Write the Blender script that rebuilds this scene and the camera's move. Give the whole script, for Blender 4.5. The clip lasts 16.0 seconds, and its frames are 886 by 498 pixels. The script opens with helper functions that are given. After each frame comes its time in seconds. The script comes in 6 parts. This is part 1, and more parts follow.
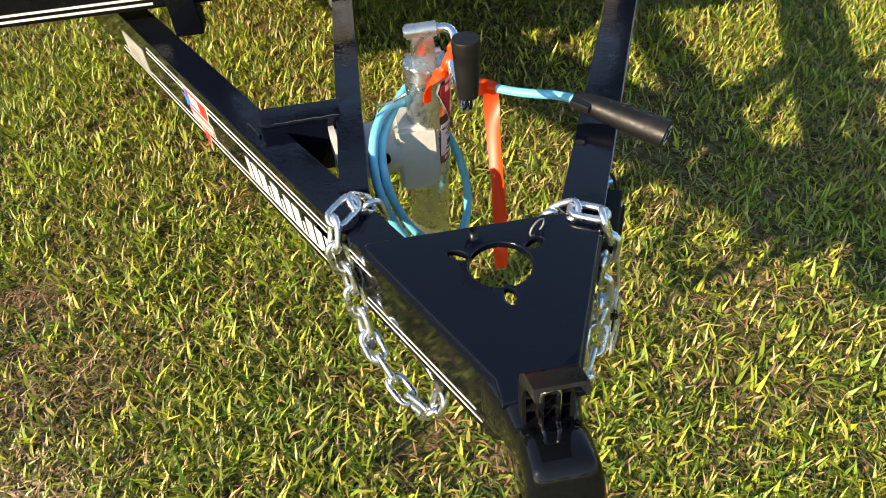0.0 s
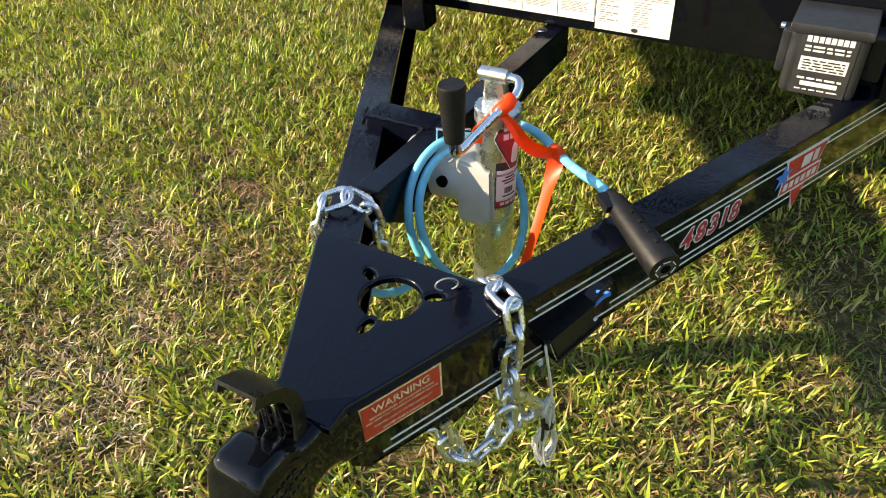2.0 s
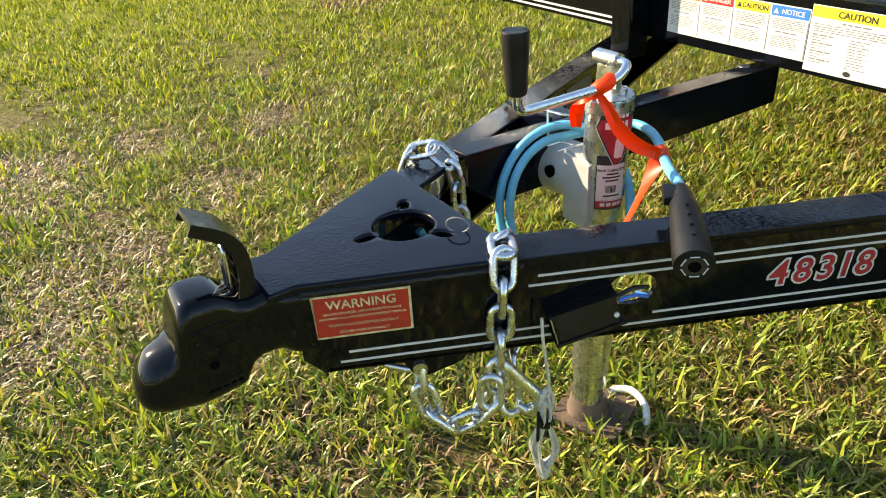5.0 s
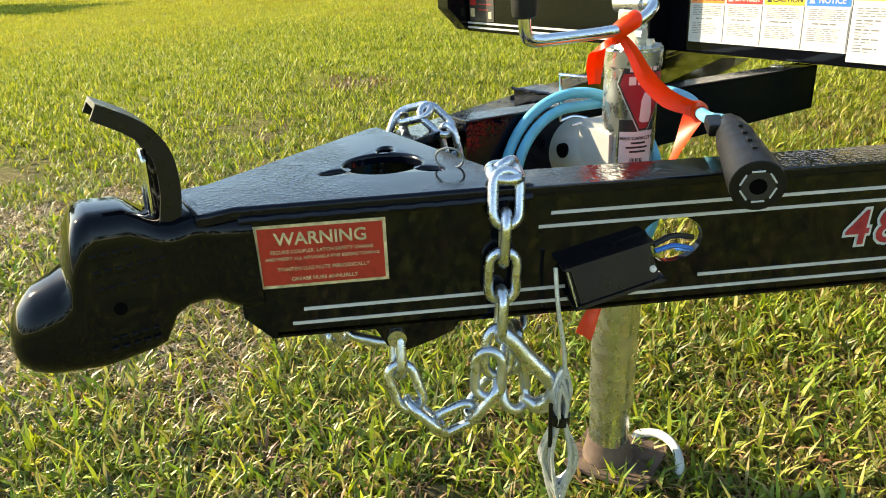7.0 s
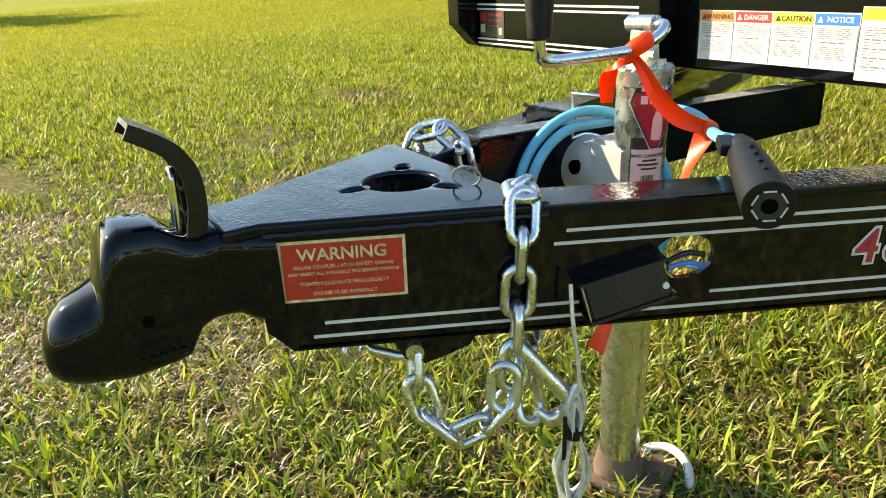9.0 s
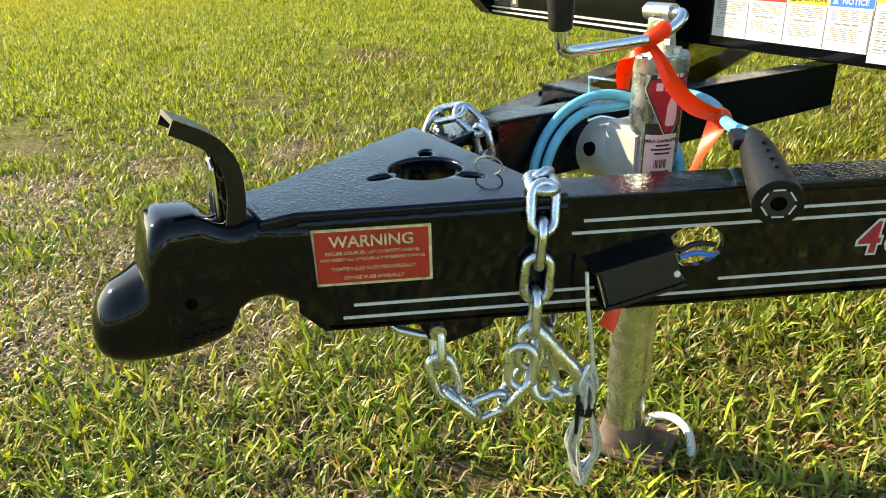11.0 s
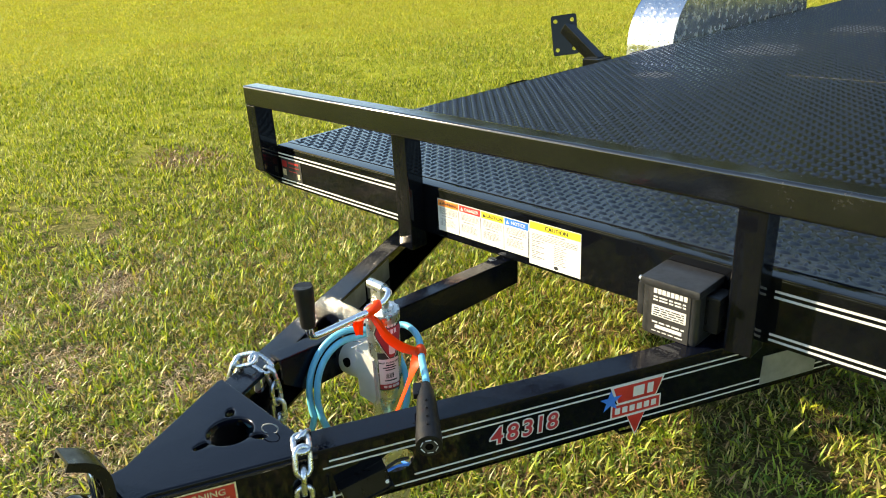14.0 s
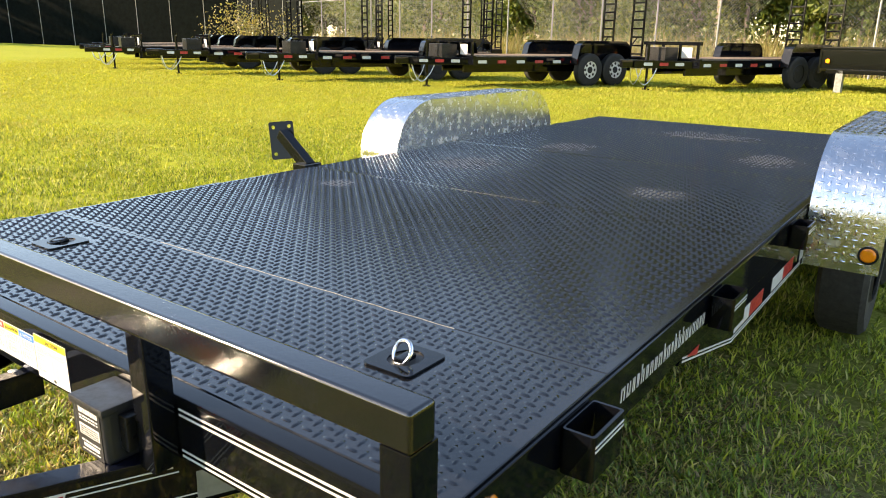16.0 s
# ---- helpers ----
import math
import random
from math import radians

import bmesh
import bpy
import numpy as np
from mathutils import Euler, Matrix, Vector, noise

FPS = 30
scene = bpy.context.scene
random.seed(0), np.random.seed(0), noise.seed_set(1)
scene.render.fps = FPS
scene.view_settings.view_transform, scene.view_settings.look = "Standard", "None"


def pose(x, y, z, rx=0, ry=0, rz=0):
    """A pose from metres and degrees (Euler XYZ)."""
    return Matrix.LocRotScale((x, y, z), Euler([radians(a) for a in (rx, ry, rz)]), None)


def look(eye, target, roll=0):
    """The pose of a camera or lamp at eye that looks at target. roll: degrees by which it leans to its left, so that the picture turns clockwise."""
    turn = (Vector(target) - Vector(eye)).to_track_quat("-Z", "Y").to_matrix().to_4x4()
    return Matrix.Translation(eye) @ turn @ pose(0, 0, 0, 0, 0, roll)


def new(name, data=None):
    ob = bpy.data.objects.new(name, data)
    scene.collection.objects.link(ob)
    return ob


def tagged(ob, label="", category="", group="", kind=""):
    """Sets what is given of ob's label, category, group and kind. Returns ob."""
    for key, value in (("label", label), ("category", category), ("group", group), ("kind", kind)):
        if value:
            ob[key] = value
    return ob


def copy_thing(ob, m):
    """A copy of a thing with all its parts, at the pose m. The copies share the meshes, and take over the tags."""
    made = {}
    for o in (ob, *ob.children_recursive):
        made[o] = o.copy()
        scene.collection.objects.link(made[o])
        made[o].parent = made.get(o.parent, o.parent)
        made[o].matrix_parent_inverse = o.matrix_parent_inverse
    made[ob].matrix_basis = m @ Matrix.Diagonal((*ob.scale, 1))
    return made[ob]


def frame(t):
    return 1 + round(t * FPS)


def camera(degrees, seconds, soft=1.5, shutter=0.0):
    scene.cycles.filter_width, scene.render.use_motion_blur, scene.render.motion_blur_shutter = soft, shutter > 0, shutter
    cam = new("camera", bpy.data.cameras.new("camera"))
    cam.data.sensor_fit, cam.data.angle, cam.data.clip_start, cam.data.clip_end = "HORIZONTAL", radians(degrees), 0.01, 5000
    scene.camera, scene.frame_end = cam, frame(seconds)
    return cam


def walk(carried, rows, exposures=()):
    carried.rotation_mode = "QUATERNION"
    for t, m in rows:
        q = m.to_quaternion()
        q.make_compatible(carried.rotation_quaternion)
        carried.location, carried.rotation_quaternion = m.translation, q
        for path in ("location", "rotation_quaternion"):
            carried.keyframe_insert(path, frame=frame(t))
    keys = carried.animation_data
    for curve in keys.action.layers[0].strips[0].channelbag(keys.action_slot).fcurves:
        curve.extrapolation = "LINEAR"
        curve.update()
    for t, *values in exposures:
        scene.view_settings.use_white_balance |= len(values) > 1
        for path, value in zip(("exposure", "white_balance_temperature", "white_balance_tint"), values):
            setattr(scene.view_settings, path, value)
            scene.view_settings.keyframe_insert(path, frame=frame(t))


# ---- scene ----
cam = camera(63.3, 16.0, soft=1.0)
PATH = [
    (0, (-0.118, -0.259, 1.086), (0.023, 1.15, -0.327), -5.0),
    (0.5, (-0.014, -0.229, 1.071), (-0.097, 1.212, -0.313), -5.0),
    (1, (0.121, -0.262, 1.066), (-0.207, 1.187, -0.273), -4.5),
    (1.5, (0.288, -0.295, 1.082), (-0.297, 1.089, -0.238), -4.7),
    (2, (0.349, -0.187, 1.073), (-0.459, 1.108, -0.22), -4.1),
    (2.5, (0.392, -0.081, 1.047), (-0.61, 1.117, -0.203), -3.6),
    (3, (0.45, -0.028, 1.02), (-0.701, 1.061, -0.2), -3.4),
    (3.5, (0.568, 0.009, 1.013), (-0.707, 0.984, -0.18), -4.0),
    (4, (0.621, 0.005, 1.005), (-0.739, 0.901, -0.155), -4.5),
    (4.5, (0.628, -0.03, 0.966), (-0.794, 0.832, -0.145), -4.7),
    (5, (0.618, -0.046, 0.906), (-0.871, 0.808, -0.12), -4.9),
    (7.5, (0.551, 0.002, 0.681), (-1.057, 0.945, -0.045), -3.5),
    (8, (0.551, -0.002, 0.685), (-1.059, 0.949, -0.026), -3.6),
    (8.5, (0.554, 0.0, 0.688), (-1.06, 0.944, -0.023), -3.5),
    (9, (0.561, -0.017, 0.704), (-1.06, 0.9, -0.025), -3.5),
    (11.5, (0.571, -0.04, 0.741), (-1.001, 0.853, -0.116), -2.6),
    (12, (0.563, -0.039, 0.743), (-0.985, 0.894, -0.114), -2.6),
    (12.5, (0.555, -0.03, 0.842), (-0.976, 0.938, -0.006), -3.3),
    (13, (0.619, -0.04, 1.034), (-0.873, 0.997, 0.198), -3.6),
    (13.5, (0.732, -0.035, 1.121), (-0.697, 1.103, 0.307), -3.6),
    (14, (0.872, -0.108, 1.181), (-0.463, 1.16, 0.399), -3.3),
    (14.5, (1.023, -0.178, 1.23), (-0.169, 1.255, 0.507), -2.6),
    (15, (1.245, -0.052, 1.227), (0.191, 1.518, 0.578), -1.2),
    (15.5, (1.47, 0.133, 1.252), (0.442, 1.742, 0.657), 0.3),
    (16, (1.518, 0.388, 1.247), (0.388, 1.94, 0.685), 0.9),
]
walk(cam, [(t, look(eye, target, roll)) for t, eye, target, roll in PATH], exposures=[(0.0, 1.25, 7550, 12), (1.2, 1.29, 7550, 12), (2.6, 1.43, 7600, 13), (5.0, 1.43, 7600, 11), (7.5, 1.44, 7500, 6), (14.0, 1.47, 7550, 6), (15.3, 1.72, 7800, 12), (16.0, 1.79, 7900, 15)])

# ---- light ----
SUN_AZ = (-0.83, -0.56)          # from the scene towards the sun, on plan
SUN_EL = 24.0
world = bpy.data.worlds.new("world")
scene.world = world
world.use_nodes = True
wn = world.node_tree.nodes
sky = wn.new("ShaderNodeTexSky")
sky.sky_type = 'NISHITA'
sky.sun_disc = False
sky.dust_density = 0.25
sky.ozone_density = 1.6
sky.sun_elevation = radians(SUN_EL)
sky.sun_rotation = math.atan2(SUN_AZ[0], SUN_AZ[1])
world.node_tree.links.new(sky.outputs[0], wn["Background"].inputs[0])
wn["Background"].inputs[1].default_value = 0.15
sun_data = bpy.data.lights.new("sun", 'SUN')
sun_data.energy = 5.0
sun_data.angle = radians(0.55)
sun_data.color = (1.0, 0.86, 0.66)
sun = new("sun", sun_data)
h = math.hypot(*SUN_AZ)
sun.matrix_world = look((SUN_AZ[0] * 20, SUN_AZ[1] * 20, 20 * h * math.tan(radians(SUN_EL))), (0, 0, 0))


# ---- materials ----
class Mat:
    """A small builder for node materials."""

    def __init__(self, name, color=(0.5, 0.5, 0.5), rough=0.5, metal=0.0, coat=0.0, spec=0.5):
        self.m = bpy.data.materials.new(name)
        self.m.use_nodes = True
        self.t = self.m.node_tree
        self.b = self.t.nodes["Principled BSDF"]
        self.b.inputs["Base Color"].default_value = (*color, 1)
        self.b.inputs["Roughness"].default_value = rough
        self.b.inputs["Metallic"].default_value = metal
        self.b.inputs["Coat Weight"].default_value = coat
        self.b.inputs["Specular IOR Level"].default_value = spec

    def node(self, kind, **values):
        n = self.t.nodes.new(kind)
        for k, v in values.items():
            n.inputs[k.replace("_", " ")].default_value = v
        return n

    def link(self, a, b):
        self.t.links.new(a, b)

    def coords(self):
        return self.node("ShaderNodeTexCoord").outputs["Object"]

    def noise(self, scale, detail=4.0, rough=0.55, vec=None):
        n = self.node("ShaderNodeTexNoise", Scale=scale, Detail=detail, Roughness=rough)
        self.link(vec or self.coords(), n.inputs["Vector"])
        return n.outputs["Fac"]

    def ramp(self, fac, stops):
        n = self.t.nodes.new("ShaderNodeValToRGB")
        e = n.color_ramp.elements
        while len(e) < len(stops):
            e.new(0.5)
        for el, (p, c) in zip(e, stops):
            el.position = p
            el.color = (*c, 1) if len(c) == 3 else c
        self.link(fac, n.inputs[0])
        return n.outputs[0]

    def mix(self, fac, a, b, mode='MIX'):
        n = self.t.nodes.new("ShaderNodeMix")
        n.data_type = 'RGBA'
        n.blend_type = mode
        for sock, v in ((n.inputs[0], fac), (n.inputs[6], a), (n.inputs[7], b)):
            if hasattr(v, "node"):
                self.link(v, sock)
            elif sock.type == 'VALUE':
                sock.default_value = v
            else:
                sock.default_value = (*v, 1)
        return n.outputs[2]

    def bump(self, height, strength=0.2, dist=0.002):
        n = self.node("ShaderNodeBump", Strength=strength, Distance=dist)
        self.link(height, n.inputs["Height"])
        self.link(n.outputs[0], self.b.inputs["Normal"])
        return n

    def to(self, out, name):
        self.link(out, self.b.inputs[name])
        return self


def grey(v):
    return (v, v, v)


def black_paint(name, rough=0.16, bump=0.25, scuff=0.5, spec=0.27):
    m = Mat(name, (0.008, 0.009, 0.011), rough, spec=spec)
    big = m.noise(7, 5, 0.6)
    fine = m.noise(160, 3)
    # darker stops are tinted blue for the sky the gloss reflects
    m.to(m.ramp(big, [(0.35, (0.0022, 0.0027, 0.0042)), (0.64, (0.0036, 0.0042, 0.0058)), (0.8, (0.009, 0.009, 0.009))]), "Base Color")
    m.to(m.ramp(m.mix(0.35, big, fine), [(0.3, grey(rough * 0.7)), (0.62, grey(rough * 1.35)), (0.78, grey(min(1, rough * (1.6 + 2 * scuff))))]), "Roughness")
    m.bump(m.mix(0.5, m.noise(55, 2), fine), bump, 0.0012)
    return m.m


def plain(name, color, rough=0.5, metal=0.0, var=0.25, scale=30, bump=0.08, coat=0.0, spec=0.5):
    m = Mat(name, color, rough, metal, coat, spec)
    f = m.noise(scale, 5)
    lo = tuple(c * (1 - var) for c in color)
    hi = tuple(min(1, c * (1 + var)) for c in color)
    m.to(m.ramp(f, [(0.3, lo), (0.7, hi)]), "Base Color")
    m.to(m.ramp(m.noise(scale * 2.3, 4), [(0.3, grey(max(0.02, rough - 0.1))), (0.7, grey(min(1, rough + 0.12)))]), "Roughness")
    m.bump(m.noise(scale * 6, 3), bump, 0.001)
    return m.m


PAINT = black_paint("gloss_black_paint", 0.045, 0.04)


def wet_paint():
    """Gloss black paint covered in fine dew drops that run together."""
    # base colour carries the blue of the reflected sky
    m = Mat("wet_black_paint", (0.0022, 0.0032, 0.0075), 0.12, spec=0.25)
    wet = m.ramp(m.noise(9, 4), [(0.40, grey(0.04)), (0.58, grey(1))])
    drops = None
    for sc in (150, 330):
        v = m.node("ShaderNodeTexVoronoi", Scale=sc)
        m.link(m.coords(), v.inputs["Vector"])
        d = m.ramp(v.outputs["Distance"], [(0.12, grey(1)), (0.5, grey(0))])
        drops = d if drops is None else m.mix(0.5, drops, d)
    hgt = m.mix(wet, grey(0), m.mix(0.55, drops, m.noise(34, 5, 0.65)))
    m.to(m.ramp(m.noise(19, 5, 0.6), [(0.42, grey(0.035)), (0.50, grey(0.07)), (0.56, grey(0.17))]), "Roughness")
    m.bump(hgt, 0.15, 0.004)
    return m.m


PLATE_PAINT = wet_paint()


def deck_paint():
    """Black painted tread plate, wet-looking, with dusty worn spots."""
    m = Mat("deck_black_paint", (0.005, 0.0055, 0.007), 0.15, spec=0.7)
    fine = m.noise(90, 3)
    spots = None
    for x, y, rx, ry in ((-0.66, 2.60, 0.22, 0.2), (-0.55, 3.42, 0.42, 0.55), (0.49, 3.3, 0.3, 0.3), (-0.42, 4.3, 0.45, 0.5), (0.65, 4.55, 0.45, 0.6), (0.05, 5.4, 0.9, 0.6)):
        off = m.node("ShaderNodeVectorMath")
        off.operation = 'SUBTRACT'
        m.link(m.coords(), off.inputs[0])
        off.inputs[1].default_value = (x, y, 0.638)
        sc = m.node("ShaderNodeVectorMath")
        sc.operation = 'MULTIPLY'
        m.link(off.outputs[0], sc.inputs[0])
        sc.inputs[1].default_value = (1 / rx, 1 / ry, 0)
        ln = m.node("ShaderNodeVectorMath")
        ln.operation = 'LENGTH'
        m.link(sc.outputs[0], ln.inputs[0])
        one = m.ramp(ln.outputs["Value"], [(0.15, grey(1)), (1.0, grey(0))])
        spots = one if spots is None else m.mix(1.0, spots, one, 'ADD')
    dust = m.ramp(m.mix(1.0, spots, m.noise(11, 9, 0.8), 'MULTIPLY'), [(0.26, grey(0)), (0.50, grey(0.58))])
    m.to(m.mix(dust, m.ramp(fine, [(0.3, (0.003, 0.0036, 0.0052)), (0.7, (0.0085, 0.009, 0.0105))]), (0.12, 0.115, 0.10)), "Base Color")
    m.to(m.mix(dust, m.ramp(m.mix(0.4, m.noise(4, 4), fine), [(0.3, grey(0.06)), (0.7, grey(0.17))]), grey(0.55)), "Roughness")
    m.bump(m.mix(0.5, fine, m.noise(420, 3)), 0.22, 0.0012)
    return m.m


DECK_PAINT = deck_paint()
LUG_PAINT = black_paint("deck_lug_paint", 0.11, 0.15, 0.6, 0.9)
CAST = black_paint("cast_black_paint", 0.05, 0.02, 0.2, 0.22)
PLASTIC = plain("black_plastic", (0.0055, 0.0055, 0.0062), 0.33, var=0.3, bump=0.15, spec=0.3)
RUBBER = plain("black_rubber", (0.0055, 0.0055, 0.006), 0.45, var=0.35, bump=0.2, spec=0.28)
TYRE = plain("tyre_rubber", (0.018, 0.018, 0.018), 0.75, var=0.4, bump=0.2)
ZINC = plain("zinc_plated_steel", (0.62, 0.65, 0.68), 0.3, 1.0, var=0.16, scale=40, bump=0.12)
GALV = plain("galvanised_steel", (0.55, 0.57, 0.55), 0.27, 0.96, var=0.17, scale=26, bump=0.10)
GREY_PAINT = plain("light_grey_paint", (0.44, 0.45, 0.43), 0.4, 0.0, var=0.12, scale=22)
ALU = plain("bright_aluminium", (0.60, 0.62, 0.65), 0.22, 1.0, var=0.08, scale=9, bump=0.02)
STEEL_WIRE = plain("braided_steel_wire", (0.66, 0.68, 0.7), 0.35, 0.6, var=0.2, scale=200)
CHROME = plain("polished_steel", (0.7, 0.72, 0.75), 0.18, 1.0, var=0.1)
HOSE = plain("pale_blue_cable_jacket", (0.10, 0.42, 0.58), 0.45, var=0.14, scale=40)
WHITE = plain("white_vinyl", (0.54, 0.54, 0.53), 0.4, var=0.06)
PALE = plain("cream_print", (0.56, 0.47, 0.27), 0.45, var=0.4, scale=120)
RED = plain("red_vinyl", (0.42, 0.022, 0.02), 0.4, var=0.2)
DARK_RED = plain("dark_red_print", (0.33, 0.016, 0.03), 0.4, var=0.2)
ORANGE_INK = plain("orange_print", (0.8, 0.22, 0.03), 0.4, var=0.1)
YELLOW_INK = plain("yellow_print", (0.82, 0.66, 0.04), 0.4, var=0.08)
BLUE_INK = plain("blue_print", (0.02, 0.16, 0.6), 0.4, var=0.1)
PINK = plain("pink_white_print", (0.72, 0.6, 0.6), 0.4, var=0.08)
# near-black discs of this stand in for the shade inside small holes
HOLE = plain("hole_shade_black", (0.0015, 0.0015, 0.0015), 0.9, var=0.1)
HOLE.node_tree.nodes["Principled BSDF"].inputs["Specular IOR Level"].default_value = 0.05
BLACK_INK = plain("black_print", (0.02, 0.02, 0.02), 0.5, var=0.1)
GREY_INK = plain("grey_print", (0.16, 0.16, 0.16), 0.5, var=0.15)
AMBER = plain("amber_lens", (0.85, 0.24, 0.01), 0.15, var=0.08, coat=0.5)
def worn_red():
    m = Mat("worn_red_print", (0.42, 0.03, 0.02), 0.35)
    wear = m.ramp(m.noise(260, 6, 0.7), [(0.40, grey(0)), (0.66, grey(1))])
    edge = m.ramp(m.noise(34, 5, 0.65), [(0.42, grey(0.1)), (0.66, grey(0.85))])
    m.to(m.mix(m.mix(1.0, wear, edge, 'MULTIPLY'), (0.44, 0.028, 0.018), (0.10, 0.012, 0.012)), "Base Color")
    m.bump(wear, 0.1, 0.0006)
    return m.m


WORN_RED = worn_red()
RUST = plain("muddy_steel", (0.11, 0.075, 0.055), 0.85, var=0.45, scale=30, bump=0.5)
WOOD = plain("weathered_planks", (0.17, 0.12, 0.08), 0.8, var=0.35, scale=6)
RIM_WHITE = plain("white_painted_steel", (0.7, 0.7, 0.68), 0.4, var=0.1)
SEAM = plain("worn_weld_seam", (0.12, 0.12, 0.115), 0.6, var=0.6, scale=60)
PRIMER = plain("dull_grey_paint", (0.2, 0.21, 0.2), 0.5, var=0.35, scale=18)
BOXGREY = plain("charcoal_plastic", (0.016, 0.017, 0.019), 0.4, var=0.25, bump=0.15)


def ribbon_material():
    m = Mat("fluorescent_orange_ribbon", (0.92, 0.075, 0.004), 0.4)
    tr = m.node("ShaderNodeBsdfTranslucent", Color=(0.95, 0.09, 0.004, 1))
    mix = m.node("ShaderNodeMixShader", Fac=0.4)
    m.link(m.b.outputs[0], mix.inputs[1])
    m.link(tr.outputs[0], mix.inputs[2])
    m.link(mix.outputs[0], m.t.nodes["Material Output"].inputs[0])
    return m.m


RIBBON = ribbon_material()


def leaf_material(name, stops, trans=0.35, patch=0.0, rough=0.45, spec=0.4):
    """Blades and leaves: each takes its own colour; some light passes through."""
    m = Mat(name, (0.1, 0.14, 0.03), rough, spec=spec)
    geo = m.node("ShaderNodeNewGeometry")
    col = m.ramp(geo.outputs["Random Per Island"], stops)
    if patch:
        big = m.noise(0.9, 4)
        col = m.mix(m.ramp(big, [(0.42, grey(0)), (0.68, grey(patch))]), col, (0.24, 0.18, 0.075))
    m.to(col, "Base Color")
    tr = m.node("ShaderNodeBsdfTranslucent")
    m.link(m.mix(1.0, col, (1.5, 1.5, 0.7), 'MULTIPLY'), tr.inputs["Color"])
    mix = m.node("ShaderNodeMixShader", Fac=trans)
    m.link(m.b.outputs[0], mix.inputs[1])
    m.link(tr.outputs[0], mix.inputs[2])
    m.link(mix.outputs[0], m.t.nodes["Material Output"].inputs[0])
    return m.m


GRASS = leaf_material("lawn_grass", [(0.0, (0.032, 0.055, 0.011)), (0.28, (0.096, 0.165, 0.021)), (0.54, (0.230, 0.298, 0.038)),
                                     (0.74, (0.403, 0.370, 0.072)), (0.88, (0.520, 0.405, 0.190)), (1.0, (0.233, 0.120, 0.062))], 0.22, 0.4)
TUFT = leaf_material("fresh_grass_blades", [(0.0, (0.090, 0.180, 0.022)), (0.5, (0.240, 0.340, 0.038)), (0.85, (0.440, 0.470, 0.060)), (1.0, (0.520, 0.430, 0.190))], 0.28)
MID_GRASS = leaf_material("lawn_grass_open", [(0.0, (0.048, 0.080, 0.012)), (0.4, (0.201, 0.260, 0.023)), (0.8, (0.403, 0.440, 0.044)), (1.0, (0.488, 0.420, 0.166))], 0.28, 0.08, 0.55, 0.25)
FAR_GRASS = leaf_material("far_lawn_grass", [(0.0, (0.201, 0.215, 0.026)), (0.5, (0.300, 0.315, 0.046)), (1.0, (0.445, 0.410, 0.095))], 0.35, 0.32, 0.7, 0.15)
LITTER = leaf_material("dead_thatch", [(0.0, (0.13, 0.07, 0.035)), (0.5, (0.36, 0.25, 0.14)), (1.0, (0.22, 0.10, 0.05))], 0.1)
PALE_STRAW = leaf_material("bleached_straw", [(0.0, (0.30, 0.22, 0.12)), (0.5, (0.50, 0.40, 0.24)), (1.0, (0.62, 0.52, 0.35))], 0.2)
STRAW = leaf_material("dry_tall_grass", [(0.0, (0.16, 0.13, 0.05)), (0.6, (0.33, 0.27, 0.12)), (1.0, (0.14, 0.16, 0.04))], 0.3)
LEAVES = leaf_material("tree_leaves", [(0.0, (0.03, 0.05, 0.012)), (0.55, (0.075, 0.11, 0.02)), (1.0, (0.16, 0.17, 0.04))], 0.3)
BARK = plain("tree_bark", (0.2, 0.16, 0.12), 0.9, var=0.4, scale=8, bump=0.6)
WIRE = plain("fence_wire", (0.25, 0.25, 0.24), 0.5, 0.6, var=0.2)
POST = plain("fence_post_steel", (0.24, 0.24, 0.23), 0.5, 0.5, var=0.2)
SCREEN = plain("dark_green_fence_fabric", (0.005, 0.007, 0.006), 0.95, var=0.4, scale=3)
SCREEN.node_tree.nodes["Principled BSDF"].inputs["Specular IOR Level"].default_value = 0.05


def ground_material():
    m = Mat("soil_and_thatch", (0.15, 0.12, 0.06), 0.95, spec=0.1)
    fine = m.noise(38, 8, 0.7)
    mid = m.noise(5, 6, 0.65)
    big = m.noise(0.35, 4)
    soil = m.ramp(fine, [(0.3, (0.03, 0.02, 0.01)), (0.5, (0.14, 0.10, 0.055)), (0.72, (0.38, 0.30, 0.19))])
    # soil under grass is coloured darker for the shade between blades
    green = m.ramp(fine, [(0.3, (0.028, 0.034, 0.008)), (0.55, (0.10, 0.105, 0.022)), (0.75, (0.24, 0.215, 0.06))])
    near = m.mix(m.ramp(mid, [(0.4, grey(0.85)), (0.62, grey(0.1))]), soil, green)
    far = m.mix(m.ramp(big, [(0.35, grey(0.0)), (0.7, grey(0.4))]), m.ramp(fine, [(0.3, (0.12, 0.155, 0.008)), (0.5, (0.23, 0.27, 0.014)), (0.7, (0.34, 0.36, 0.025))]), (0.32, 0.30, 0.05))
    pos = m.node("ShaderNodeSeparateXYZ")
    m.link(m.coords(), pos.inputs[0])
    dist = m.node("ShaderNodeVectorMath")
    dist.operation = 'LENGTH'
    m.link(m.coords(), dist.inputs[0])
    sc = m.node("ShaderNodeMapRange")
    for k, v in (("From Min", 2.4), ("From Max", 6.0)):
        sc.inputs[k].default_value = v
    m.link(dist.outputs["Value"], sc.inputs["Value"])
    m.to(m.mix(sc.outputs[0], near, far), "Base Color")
    m.bump(m.mix(0.5, fine, mid), 0.9, 0.03)
    return m.m


GROUND = ground_material()


